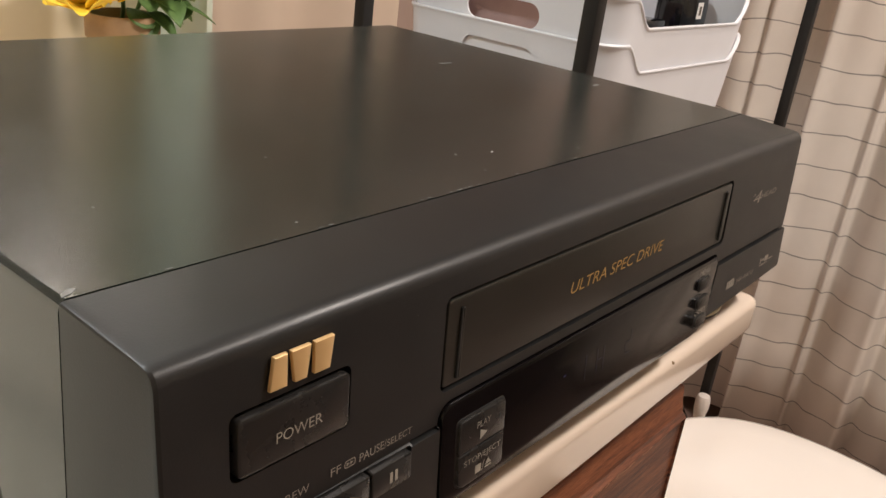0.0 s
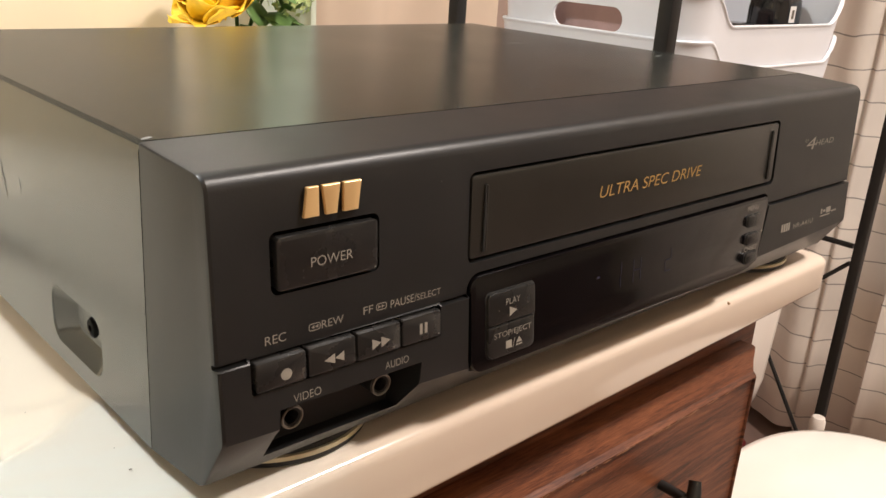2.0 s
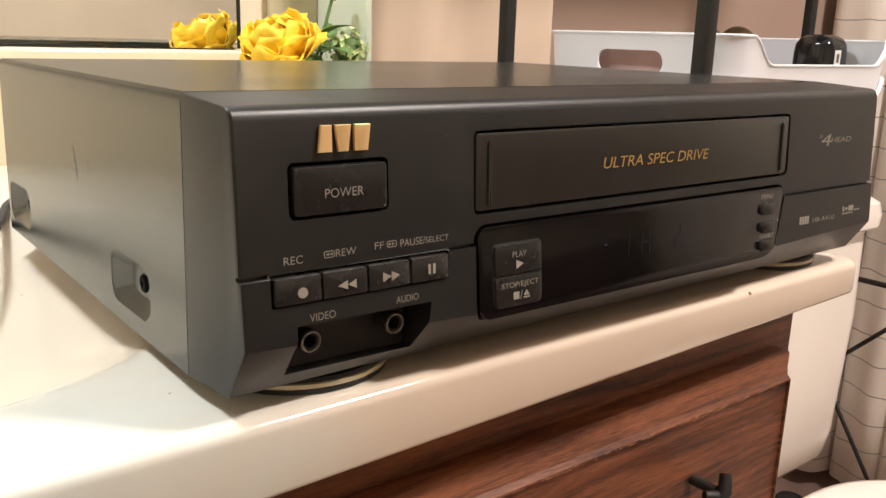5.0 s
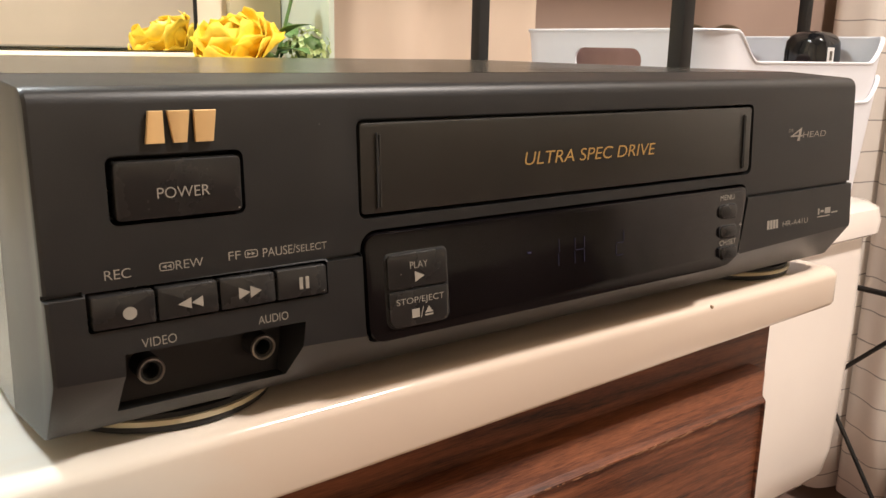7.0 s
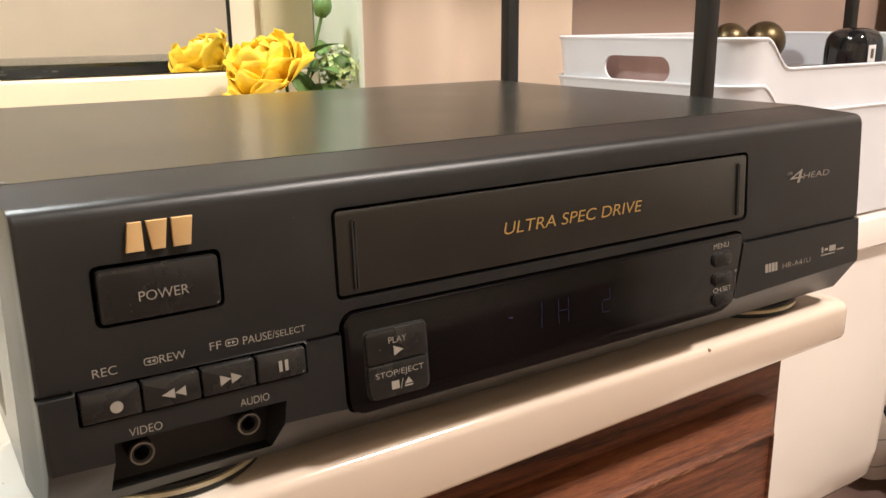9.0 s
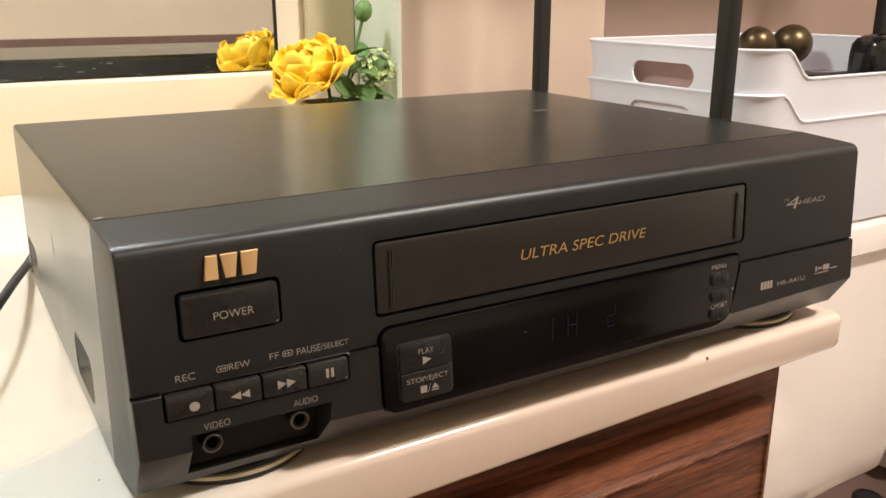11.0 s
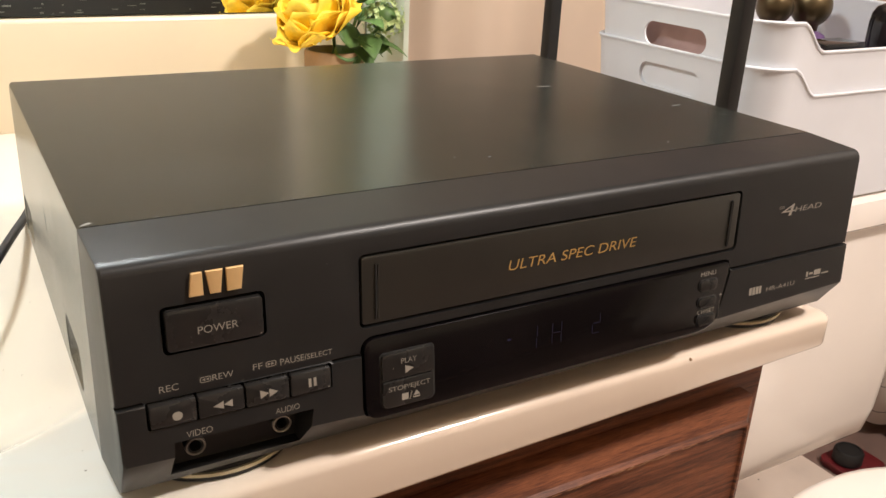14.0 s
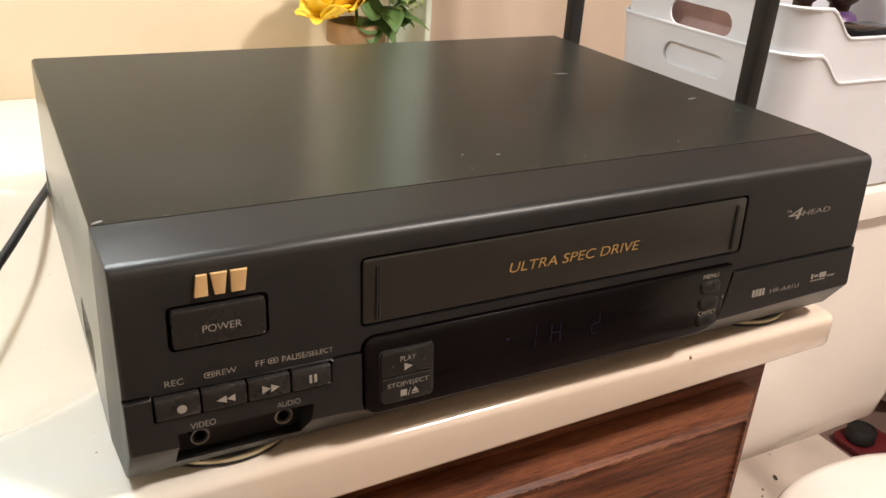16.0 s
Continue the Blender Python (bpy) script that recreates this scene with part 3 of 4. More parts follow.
pane_flat("symbol", [rect(0.1122, 0.1153, 0.0156, 0.0186), rect(0.1175, 0.1209, 0.0156, 0.0162), [(0.1175, 0.0166), (0.1209, 0.0166), (0.1192, 0.0189)],
                [(0.1157, 0.0153), (0.1160, 0.0153), (0.1171, 0.0189), (0.1168, 0.0189)]], "print", stop, 0.0023)
for z0, z1 in ((0.0318, 0.0375), (0.0228, 0.0281), (0.0132, 0.0186)):
    part("button_gap", pane_prism(rounded(0.2829, 0.2961, z0 - 0.0005, z1 + 0.0005, 0.0023), 0.0, 0.00102, 0.0001), "dark", panel)
    part("small_button", pane_prism(rounded(0.2834, 0.2956, z0, z1, 0.0022), 0.0, 0.0019, 0.0006), "button", panel)
word("MENU", 0.2838, 0.2942, 0.0396, 0.0419, "print", panel, 0.0011, place=pane)
word("CH/SET", 0.2830, 0.2954, 0.0195, 0.0217, "print", panel, 0.0011, place=pane)
pane_flat("symbol", [rect(0.2978, 0.3000, 0.0275, 0.0278), rect(0.2988, 0.2990, 0.0265, 0.0288), rect(0.2964, 0.2980, 0.0143, 0.0146)]
     + [rect(0.2983, 0.2985, 0.0163 + 0.0013 * i, 0.0169 + 0.0013 * i) for i in range(7)], "print", panel, 0.0011)
for seg in ([rect(0.1818, 0.1821, 0.0236, 0.0284), rect(0.1822, 0.1825, 0.0290, 0.0340)],
            [rect(0.1906, 0.1909, 0.0236, 0.0284), rect(0.1908, 0.1911, 0.0290, 0.0336), rect(0.1912, 0.1955, 0.0286, 0.0289), rect(0.1958, 0.1961, 0.0236, 0.0284), rect(0.1960, 0.1963, 0.0290, 0.0336)],
            [rect(0.2145, 0.2185, 0.0236, 0.0239), rect(0.2142, 0.2145, 0.0240, 0.0282), rect(0.2147, 0.2187, 0.0286, 0.0289), rect(0.2188, 0.2191, 0.0291, 0.0334)],
            [rect(0.1660, 0.1680, 0.0302, 0.0310)]):
    pane_flat("digit", seg, "glow", panel, 0.0011, "dim blue clock digit")


# transport keys
edges = (0.0106, 0.0282, 0.0462, 0.0641, 0.0816)
keys = []
for a, b in zip(edges, edges[1:]):
    keys.append(part("transport_key", prism(rounded(a + 0.0003, b - 0.0003, 0.0287, 0.0377, 0.0007), -0.006, 0.0012, 0.0007), "button", vcr))
kz = 0.0330
flat("symbol", [[(0.0207 + 0.0019 * math.cos(a), kz - 0.0006 + 0.0018 * math.sin(a)) for a in (2 * math.pi * i / 18 for i in range(18))]], "print", keys[0], 0.0014)
flat("symbol", [[(0.0338, kz - 0.0004), (0.0378, kz - 0.0020), (0.0378, kz + 0.0012)], [(0.0378, kz - 0.0004), (0.0412, kz - 0.0020), (0.0412, kz + 0.0012)]], "print", keys[1], 0.0014)
flat("symbol", [[(0.0520, kz - 0.0018), (0.0556, kz), (0.0520, kz + 0.0018)], [(0.0556, kz - 0.0018), (0.0592, kz), (0.0556, kz + 0.0018)]], "print", keys[2], 0.0014)
flat("symbol", [rect(0.0716, 0.0728, kz - 0.0017, kz + 0.0020), rect(0.0737, 0.0749, kz - 0.0017, kz + 0.0020)], "print", keys[3], 0.0014)
word("REC", 0.0156, 0.0226, 0.0414, 0.0441, "print", vcr)
word("REW", 0.0350, 0.0430, 0.0419, 0.0444, "print", vcr)
word("FF", 0.0506, 0.0543, 0.0424, 0.0449, "print", vcr)
word("PAUSE/", 0.0614, 0.0722, 0.0420, 0.0447, "print", vcr)
word("SELECT", 0.0724, 0.0830, 0.0421, 0.0443, "print", vcr)
for cx, cz in ((0.0325, 0.0431), (0.0577, 0.0436)):
    o1, s = rounded(cx - 0.0021, cx + 0.0021, cz - 0.0012, cz + 0.0012, 0.0008, 3), 1 if cx > 0.05 else -1
    i1 = inset(o1, 0.0003)
    flat("symbol", [[o1[i], o1[(i + 1) % 16], i1[(i + 1) % 16], i1[i]] for i in range(16)]
         + [[(cx + s * k, cz - 0.0006), (cx + s * (k + 0.0012), cz), (cx + s * k, cz + 0.0006)][::s] for k in (-0.0013, 0.0001)], "print", vcr)
word("VIDEO", 0.0234, 0.0332, 0.0218, 0.0244, "print", vcr)
word("AUDIO", 0.0580, 0.0678, 0.0224, 0.0249, "print", vcr)

flat("paint_chip", [[(0.0540, 0.0576), (0.0546, 0.0576), (0.0546, 0.0583)]], "print", power, 0.0012)
flat("paint_chip", [[(0.0796, 0.0296), (0.0802, 0.0296), (0.0802, 0.0302)]], "print", keys[3], 0.0014)

# model marks at the end of the front
word("DA", 0.3374, 0.3415, 0.0676, 0.0691, "print", vcr, 0.0002, 0.0003)
word("4", 0.3385, 0.3508, 0.0632, 0.0695, "print", vcr, 0.0003, 0.0020)
word("HEAD", 0.3500, 0.3715, 0.0646, 0.0674, "print", vcr, 0.0002, 0.0006)
flat("mark", [rect(0.3212, 0.3232, 0.0226, 0.0268), rect(0.3237, 0.3257, 0.0226, 0.0268), rect(0.3262, 0.3282, 0.0226, 0.0268), rect(0.3287, 0.3304, 0.0226, 0.0268)], "print", vcr)
word("HR-A41U", 0.3345, 0.3568, 0.0226, 0.0252, "print", vcr)
flat("mark", [rect(0.3660, 0.3675, 0.0255, 0.0285), rect(0.3685, 0.3715, 0.0264, 0.0276), rect(0.3725, 0.3780, 0.0255, 0.0285), rect(0.3790, 0.3850, 0.0252, 0.0260), rect(0.3655, 0.3775, 0.0241, 0.0247)], "print", vcr)

# front sockets in their open bay
for x in (0.0298, 0.0640):
    jack = part("socket", lathe([(0, 0.0), (0.0016, 0.0), (0.0022, 0.0), (0.0024, 0.0085), (0.0030, 0.0088), (0.0037, 0.0085), (0.0039, 0.0070), (0.0039, 0.0)], 28, m=pose(x, 0.0124, 0.0138, 90, 0, 0)), "rubber", vcr, "black phono socket", 40)
    part("collar", lathe([(0.0031, 0.0086), (0.0032, 0.0092), (0.0036, 0.0094), (0.0039, 0.0091), (0.0039, 0.0080), (0.0034, 0.0078), (0.0031, 0.0086)], 28, m=pose(x, 0.0124, 0.0138, 90, 0, 0)), "collar", jack, "dull nickel collar", 40)
bay = box(0.0165, 0.0755, 0.0116, 0.0124, 0.0015, 0.0245)
part("bay_lining", bay, "dark", vcr)

# metal cover
outer = [(0.0110, -0.0033), (0.0110, 0.0946), (0.3968, 0.0946), (0.3982, 0.0934), (0.3986, 0.0915), (0.3980, -0.0033)]
cover = part("cover", loft([[(x, y, z) for x, z in outer] for y in (SEAM + 0.0006, 0.3095, 0.3100)]), "case", vcr, "black enamelled sheet metal cover with small scuffs", 28)
side = bmesh.new()
outer = [(0.0110, -0.0033), (0.0000, -0.0033), (0.0013, 0.0915), (0.0017, 0.0934), (0.0032, 0.0946), (0.0110, 0.0946)]
loft([[(x, y, z) for x, z in outer] for y in (SEAM + 0.0006, 0.3095, 0.3100)], side)
cut = bmesh.new()
for cy in (0.0965, 0.2820):
    loft([[(-0.006, y, z) for y, z in rounded(cy - 0.0290, cy + 0.0285, -0.0014, 0.0318, 0.011)], [(0.0008, y, z) for y, z in rounded(cy - 0.0230, cy + 0.0225, 0.0046, 0.0258, 0.007)],
          [(0.0046, y, z) for y, z in rounded(cy - 0.0200, cy + 0.0130, 0.0085, 0.0235, 0.005)], [(0.0054, y, z) for y, z in rounded(cy - 0.0188, cy + 0.0112, 0.0096, 0.0226, 0.004)]], cut)
part("cover_side", carve(side, cut), "case", vcr, "side of the black cover with two screw dimples", 18)
for cy in (0.0965, 0.2820):
    s = lathe([(0, 0.0002), (0.0012, 0.0002), (0.0014, 0.0013), (0.0032, 0.0011), (0.0039, 0.0003), (0.0040, -0.001)], 20, m=pose(0.0055, cy - 0.0025, 0.0152, 0, -90, 0))
    part("screw", s, "screw", vcr, "black cross-head screw", 40)
# back panel with its sockets and label plates
part("back_panel", box(0.006, 0.395, 0.3101, 0.3120, -0.0005, 0.0900, 0.0005), "rubber", vcr)
rnd = random.Random(4)
for _ in range(34):
    x, z, w, h = rnd.uniform(0.02, 0.38), rnd.uniform(0.058, 0.088), rnd.uniform(0.002, 0.011), rnd.uniform(0.0006, 0.0022)
    part("label_mark", box(x - w / 2, x + w / 2, 0.3121, 0.3124, z - h / 2, z + h / 2), "mark_grey", vcr)
for x in (0.262, 0.278, 0.325):
    part("rear_socket", lathe([(0.0, 0.008), (0.0025, 0.008), (0.0048, 0.0075), (0.0048, 0.0)], 16, m=pose(x, 0.3120, 0.050, -90, 0, 0)), "steel", vcr)
# feet
for x, y in ((0.0457, 0.0450), (0.3555, 0.0450), (0.0457, 0.262), (0.3555, 0.262)):
    foot = part("foot", lathe([(0, -0.0094), (0.0350, -0.0094), (0.0361, -0.0088), (0.0363, -0.0078), (0.0356, -0.0034), (0.0340, -0.0028), (0, -0.0028)], 48, m=pose(x, y, 0)), "rubber", vcr, "round black foot")
    part("foot_ring", lathe([(0.0350, -0.0070), (0.0368, -0.0067), (0.0368, -0.0051), (0.0350, -0.0047), (0.0350, -0.0070)], 48, m=pose(x, y, 0)), "ring", foot, "pale gold ring")
# scuffs and dust on the cover
sc = bmesh.new()
for x, y, l, w, a in ((0.193, 0.061, 0.003, 0.0012, 20), (0.176, 0.066, 0.0022, 0.0009, 60), (0.324, 0.195, 0.012, 0.0032, -8), (0.297, 0.168, 0.005, 0.0006, -50), (0.372, 0.118, 0.010, 0.0025, 5),
                      (0.378, 0.098, 0.006, 0.0006, -30), (0.383, 0.088, 0.007, 0.0006, -30), (0.30, 0.050, 0.004, 0.0008, 40), (0.235, 0.046, 0.004, 0.0006, 70), (0.0050, 0.0395, 0.006, 0.0020, 30), (0.36, 0.15, 0.003, 0.0012, 10)):
    m = pose(x, y, 0.09468, 0, 0, a)
    n = 9
    vs = [sc.verts.new(m @ Vector((l / 2 * math.cos(2 * math.pi * i / n) * rnd.uniform(0.6, 1.1), w / 2 * math.sin(2 * math.pi * i / n) * rnd.uniform(0.6, 1.1), 0))) for i in range(n)]
    sc.faces.new(vs)
for _ in range(70):
    x, y, s = rnd.uniform(0.01, 0.39), rnd.uniform(0.040, 0.30), rnd.uniform(0.0002, 0.0006)
    sc.faces.new([sc.verts.new((x + s * math.cos(a), y + s * math.sin(a), 0.09466)) for a in (0.3, 1.7, 2.9, 4.4, 5.5)])
for _ in range(46):
    x, s = rnd.uniform(0.01, 0.395), rnd.uniform(0.0002, 0.0009)
    sc.faces.new([sc.verts.new((x + s * 1.6 * math.cos(a), 0.0378 + 0.5 * s * math.sin(a), 0.09472)) for a in (0.3, 1.7, 2.9, 4.4, 5.5)])
for y0, z0, y1, z1, w in ((0.1672, 0.0630, 0.1612, 0.0450, 0.0012), (0.145, 0.060, 0.1440, 0.052, 0.0004)):
    sc.faces.new([sc.verts.new(p) for p in ((0.0137 * z0 - 0.00005, y0, z0), (0.0137 * (z0 + z1) / 2 - 0.00005, (y0 + y1) / 2 - w, (z0 + z1) / 2), (0.0137 * z1 - 0.00005, y1, z1), (0.0137 * (z0 + z1) / 2 - 0.00005, (y0 + y1) / 2 + w, (z0 + z1) / 2))])
tagged(part("scuffs", sc, "scuff", cover, "pale scuffs and dust specks", 0), kind="stuff")
fs = bmesh.new()
for _ in range(36):
    x, z, s = rnd.uniform(0.004, 0.39), rnd.uniform(0.018, 0.086), rnd.uniform(0.00008, 0.00022)
    if (0.0183 < x < 0.092 and z < 0.074) or (0.094 < x < 0.31 and z < 0.082):
        continue
    fs.faces.new([fs.verts.new(fp(x + s * math.cos(a), z + s * math.sin(a), 0.00012)) for a in (0.3, 1.7, 2.9, 4.4, 5.5)])
tagged(part("dust", fs, "scuff", bezel, "pale dust specks", 0), kind="stuff")

# mains lead lying over the basin's rim
stops = [Vector(p) for p in ((-0.170, 0.105, deck(-0.170, 0.105) + 0.004), (-0.118, 0.118, -0.047), (-0.070, 0.168, -0.022), (-0.030, 0.250, -0.0075), (-0.002, 0.335, -0.0055), (0.030, 0.420, COUNTER_Z + 0.0030), (0.110, 0.440, COUNTER_Z + 0.0030))]
pts = []
for a, b, c, d in zip([stops[0]] + stops, stops, stops[1:], stops[2:] + [stops[-1]]):
    for i in range(8):
        u = i / 8
        pts.append(0.5 * (2 * b + (c - a) * u + (2 * a - 5 * b + 4 * c - d) * u * u + (3 * b - a - 3 * c + d) * u ** 3))
solid("power_cord", tube(pts, 0.0029, 10), "rubber", "black power cord lying across the vanity top", "cable", smooth=60)

# ---- toilet ----
toilet = thing("toilet", "white china toilet with closed lid and cistern", "toilet")
TX = 0.765


def lid_outline(grow, n=56):
    out = []
    for i in range(n):
        a = 2 * math.pi * i / n
        c, s = math.cos(a), math.sin(a)
        p = 2.4 if s > 0 else 2.0
        bx, by = 0.188 + grow, (0.194 if s > 0 else 0.275) + grow
        r = (abs(c) ** p + abs(s) ** p) ** (-1 / p)
        out.append((TX + bx * r * c, by * r * s))
    return out


def stack(levels):
    return loft([[(x, y, z) for x, y in lid_outline(g)] for g, z in levels])


part("lid", stack([(-0.006, -0.402), (0.0, -0.399), (0.001, -0.392), (-0.003, -0.385), (-0.012, -0.3815), (-0.04, -0.380), (-0.10, -0.3785)]), "china", toilet, "closed white lid", 50)
part("seat", stack([(-0.012, -0.424), (-0.002, -0.420), (-0.002, -0.408), (-0.010, -0.4035)]), "china", toilet, smooth=50)
part("bowl", stack([(-0.075, FLOOR_Z), (-0.070, FLOOR_Z + 0.06), (-0.082, FLOOR_Z + 0.14), (-0.06, FLOOR_Z + 0.22), (-0.025, -0.50), (-0.012, -0.455), (-0.014, -0.426)]), "china", toilet, smooth=50)


def block(x0, x1, y0, y1, levels, r):
    return loft([[(x, y, z) for x, y in rounded(x0 + i, x1 - i, y0 + i, y1 - i, r, 6)] for i, z in levels])


tank = part("cistern", block(0.560, 0.985, 0.250, 0.455, [(0.044, -0.436), (0.024, -0.430), (0.012, -0.414), (0.007, -0.38), (0.002, -0.22), (0.004, -0.1025)], 0.034), "china", toilet, "white china cistern", 40)
part("cistern_lid", block(0.553, 0.990, 0.240, 0.462, [(0.006, -0.1030), (0.001, -0.099), (0.0, -0.084), (0.003, -0.070), (0.012, -0.0635), (0.022, -0.062)], 0.034), "china", tank, "white cistern lid", 40)

# ---- storage bins, one nested in the other, on the cistern ----
def storage_bin(place):
    ob = thing("storage_bin", "white plastic storage bin on the cistern, another nested in it", "storage bin", "stacked storage bins", place)
    bm = bmesh.new()
    x0, x1, y0, y1, h, t, r = 0.0, 0.327, 0.0, 0.250, 0.1448, 0.0022, 0.032

    def soft(v, a, b):
        s = min(1, max(0, (v - a) / (b - a)))
        return s * s * (3 - 2 * s)

    base = []
    n = 40
    for (ax, ay), (bx, by) in (((x0 + r, y0), (x1 - r, y0)), ((x1, y0 + r), (x1, y1 - r)), ((x1 - r, y1), (x0 + r, y1)), ((x0, y1 - r), (x0, y0 + r))):
        for i in range(n):
            base.append((ax + (bx - ax) * i / n, ay + (by - ay) * i / n, 0))
        d = Vector((bx - ax, by - ay)).normalized()
        o = Vector((bx, by)) + Vector((-d.y, d.x)) * r
        for i in range(8):
            a = math.atan2(by - o.y, bx - o.x) + radians(90) * i / 8
            base.append((o.x + r * math.cos(a), o.y + r * math.sin(a), 0))

    def top(x, y):
        dip = soft(x, 0.036, 0.074) * (1 - soft(x, x1 - 0.042, x1 - 0.010))
        return h - (0.0275 * dip if y < r else 0.0)

    cx, cy = (x0 + x1) / 2, (y0 + y1) / 2

    def ring(f, grow, lift=0.0):
        out = []
        for x, y, _ in base:
            z = top(x, y) * f + lift
            k = 0.075 * (h - z) - grow
            nx, ny = (x - cx) / (x1 - cx), (y - cy) / (y1 - cy)
            out.append((x - max(-1, min(1, nx * 1.0)) * k, y - max(-1, min(1, ny * 1.0)) * k, z))
        return out

    rings = [ring(0, -0.001), ring(0.01, 0.0), ring(0.3, 0.0), ring(0.6, 0.0), ring(0.9, 0.0), ring(0.965, 0.0002), ring(0.985, 0.0010), ring(0.996, 0.0010), ring(1.0, 0.0003), ring(1.0, -t + 0.0006), ring(0.995, -t), ring(0.7, -t), ring(0.3, -t), ring(0.02, -t - 0.002, 0.003)]
    loft(rings, bm)
    hole = bmesh.new()
    loft([[(x, y, z) for y, z in rounded(0.0785, 0.1645, 0.1035, 0.1270, 0.0115)] for x in (-0.03, 0.03)], hole)
    part("body", carve(bm, hole), "bin", ob, smooth=35)
    lip = [ring(0.972, 0.0003), ring(0.984, 0.0014), ring(0.995, 0.0015), ring(1.0, 0.0007, 0.0004), ring(1.0, -t + 0.0004, 0.0004), ring(0.99, -t - 0.0004)]
    part("rim", loft(lip, caps=False), "bin", ob, "rounded rim with a dipped front", 35)
    return ob


bin_low = storage_bin(pose(0.600, 0.236, -0.0615))
bin_up = copy_thing(bin_low, pose(0.600, 0.236, -0.0205))
tagged(bin_up, "white plastic storage bin with toiletries, nested in another bin")

# ---- toiletries in the upper bin ----
BIN_FLOOR = -0.0205 + 0.004
for x, y, r, top in ((0.816, 0.418, 0.0215, 0.1360), (0.873, 0.412, 0.0240, 0.1375)):
    b = thing("cosmetic_bottle", "violet bottle with round dark brass cap in the bin", "bottle", "bottles in the bin")
    part("body", lathe([(0, BIN_FLOOR), (0.026, BIN_FLOOR), (0.027, BIN_FLOOR + 0.004), (0.027, 0.070), (0.020, 0.082), (0.012, 0.086), (0, 0.086)], 28, m=pose(x, y, 0)), "violet", b, smooth=40)
    c = top - r
    part("cap", lathe([(0.011, 0.084)] + [(r * math.sin(radians(a)), c - r * math.cos(radians(a))) for a in range(30, 180, 12)] + [(0, top)], 28, m=pose(x, y, 0)), "brass", b, "shiny dark brass ball cap", 60)
jar = thing("black_bottle", "glossy black squat bottle with small white label", "bottle")
part("body", loft([[(x, y, z) for x, y in rounded(0.856 + i, 0.911 - i, 0.280 + i, 0.330 - i, 0.016)] for i, z in ((0.004, BIN_FLOOR), (0.0, BIN_FLOOR + 0.005), (0.0, 0.108), (0.001, 0.118), (0.004, 0.1245), (0.009, 0.128), (0.016, 0.1293))]), "black_gloss", jar, smooth=45)
part("label", box(0.8700, 0.8830, 0.2792, 0.2799, 0.094, 0.1120), "label", jar, "white paper label", 0)
part("label_print", box(0.8740, 0.8790, 0.2788, 0.27915, 0.098, 0.108), "dirt", jar, smooth=0)
tub = thing("lotion_bottle", "violet lotion bottle lying among the toiletries", "bottle")
part("body", lathe([(0, 0), (0.028, 0), (0.030, 0.004), (0.030, 0.085), (0.022, 0.098), (0.012, 0.102), (0, 0.102)], 28, m=pose(0.692, 0.342, BIN_FLOOR)), "violet", tub, smooth=40)
part("cap", lathe([(0.012, 0.100), (0.013, 0.101), (0.013, 0.118), (0.011, 0.120), (0, 0.120)], 24, m=pose(0.692, 0.342, BIN_FLOOR)), "black_gloss", tub, smooth=40)
pouch = thing("cloth_pouch", "soft mauve cloth pouch standing in the bin", "pouch")
part("body", loft([[(x, y, z) for x, y in rounded(0.6155 + i, 0.657 - i, 0.262 + i, 0.452 - i, 0.014)] for i, z in ((0.006, BIN_FLOOR), (0.003, BIN_FLOOR + 0.01), (0.0, 0.06), (0.002, 0.105), (0.008, 0.114), (0.016, 0.1165))]), "mauve_cloth", pouch, smooth=60)
tube_box = thing("dark_carton", "dark glossy carton standing in the bin", "box")
part("body", box(0.735, 0.800, 0.282, 0.316, BIN_FLOOR, 0.094, 0.002), "black_gloss", tube_box)

# ---- storage rack over the toilet ----
rack = thing("storage_rack", "black metal storage rack standing over the toilet", "rack")
POSTS = ((0.540, 0.2235), (0.545, 0.484), (1.128, 0.2350), (1.128, 0.462))
for x, y in POSTS:
    low = {POSTS[0]: -0.25, POSTS[3]: -0.46}.get((x, y), FLOOR_Z + 0.012)
    part("post", box(x - 0.0070, x + 0.0070, y - 0.0070, y + 0.0070, low, 1.02, 0.0015), "iron", rack)
    if low < -0.5:
        part("rack_foot", lathe([(0, FLOOR_Z), (0.014, FLOOR_Z), (0.016, FLOOR_Z + 0.004), (0.012, FLOOR_Z + 0.012), (0, FLOOR_Z + 0.012)], 16, m=pose(x, y, 0)), "rubber", rack)
for (xa, ya), (xb, yb) in ((POSTS[0], POSTS[1]), (POSTS[2], POSTS[3])):
    for z in (-0.215, 1.0):
        part("side_rail", tube([(xa, ya + 0.010, z), (xb, yb - 0.010, z)], 0.0042, 8), "iron", rack, smooth=60)
    part("brace", tube([(xa, ya + 0.009, -0.24), (xb, yb - 0.009, -0.245 if xa < 0.6 else -0.455)], 0.0032, 8), "iron", rack, smooth=60)
    part("brace", tube([(xa, ya + 0.012, -0.24 if xa < 0.6 else -0.555), (xb, yb - 0.009, -0.24)], 0.0032, 8), "iron", rack, smooth=60)
for z in (0.60, 1.021):
    part("shelf", box(0.525, 1.145, 0.208, 0.498, z, z + 0.012, 0.002), "iron", rack)

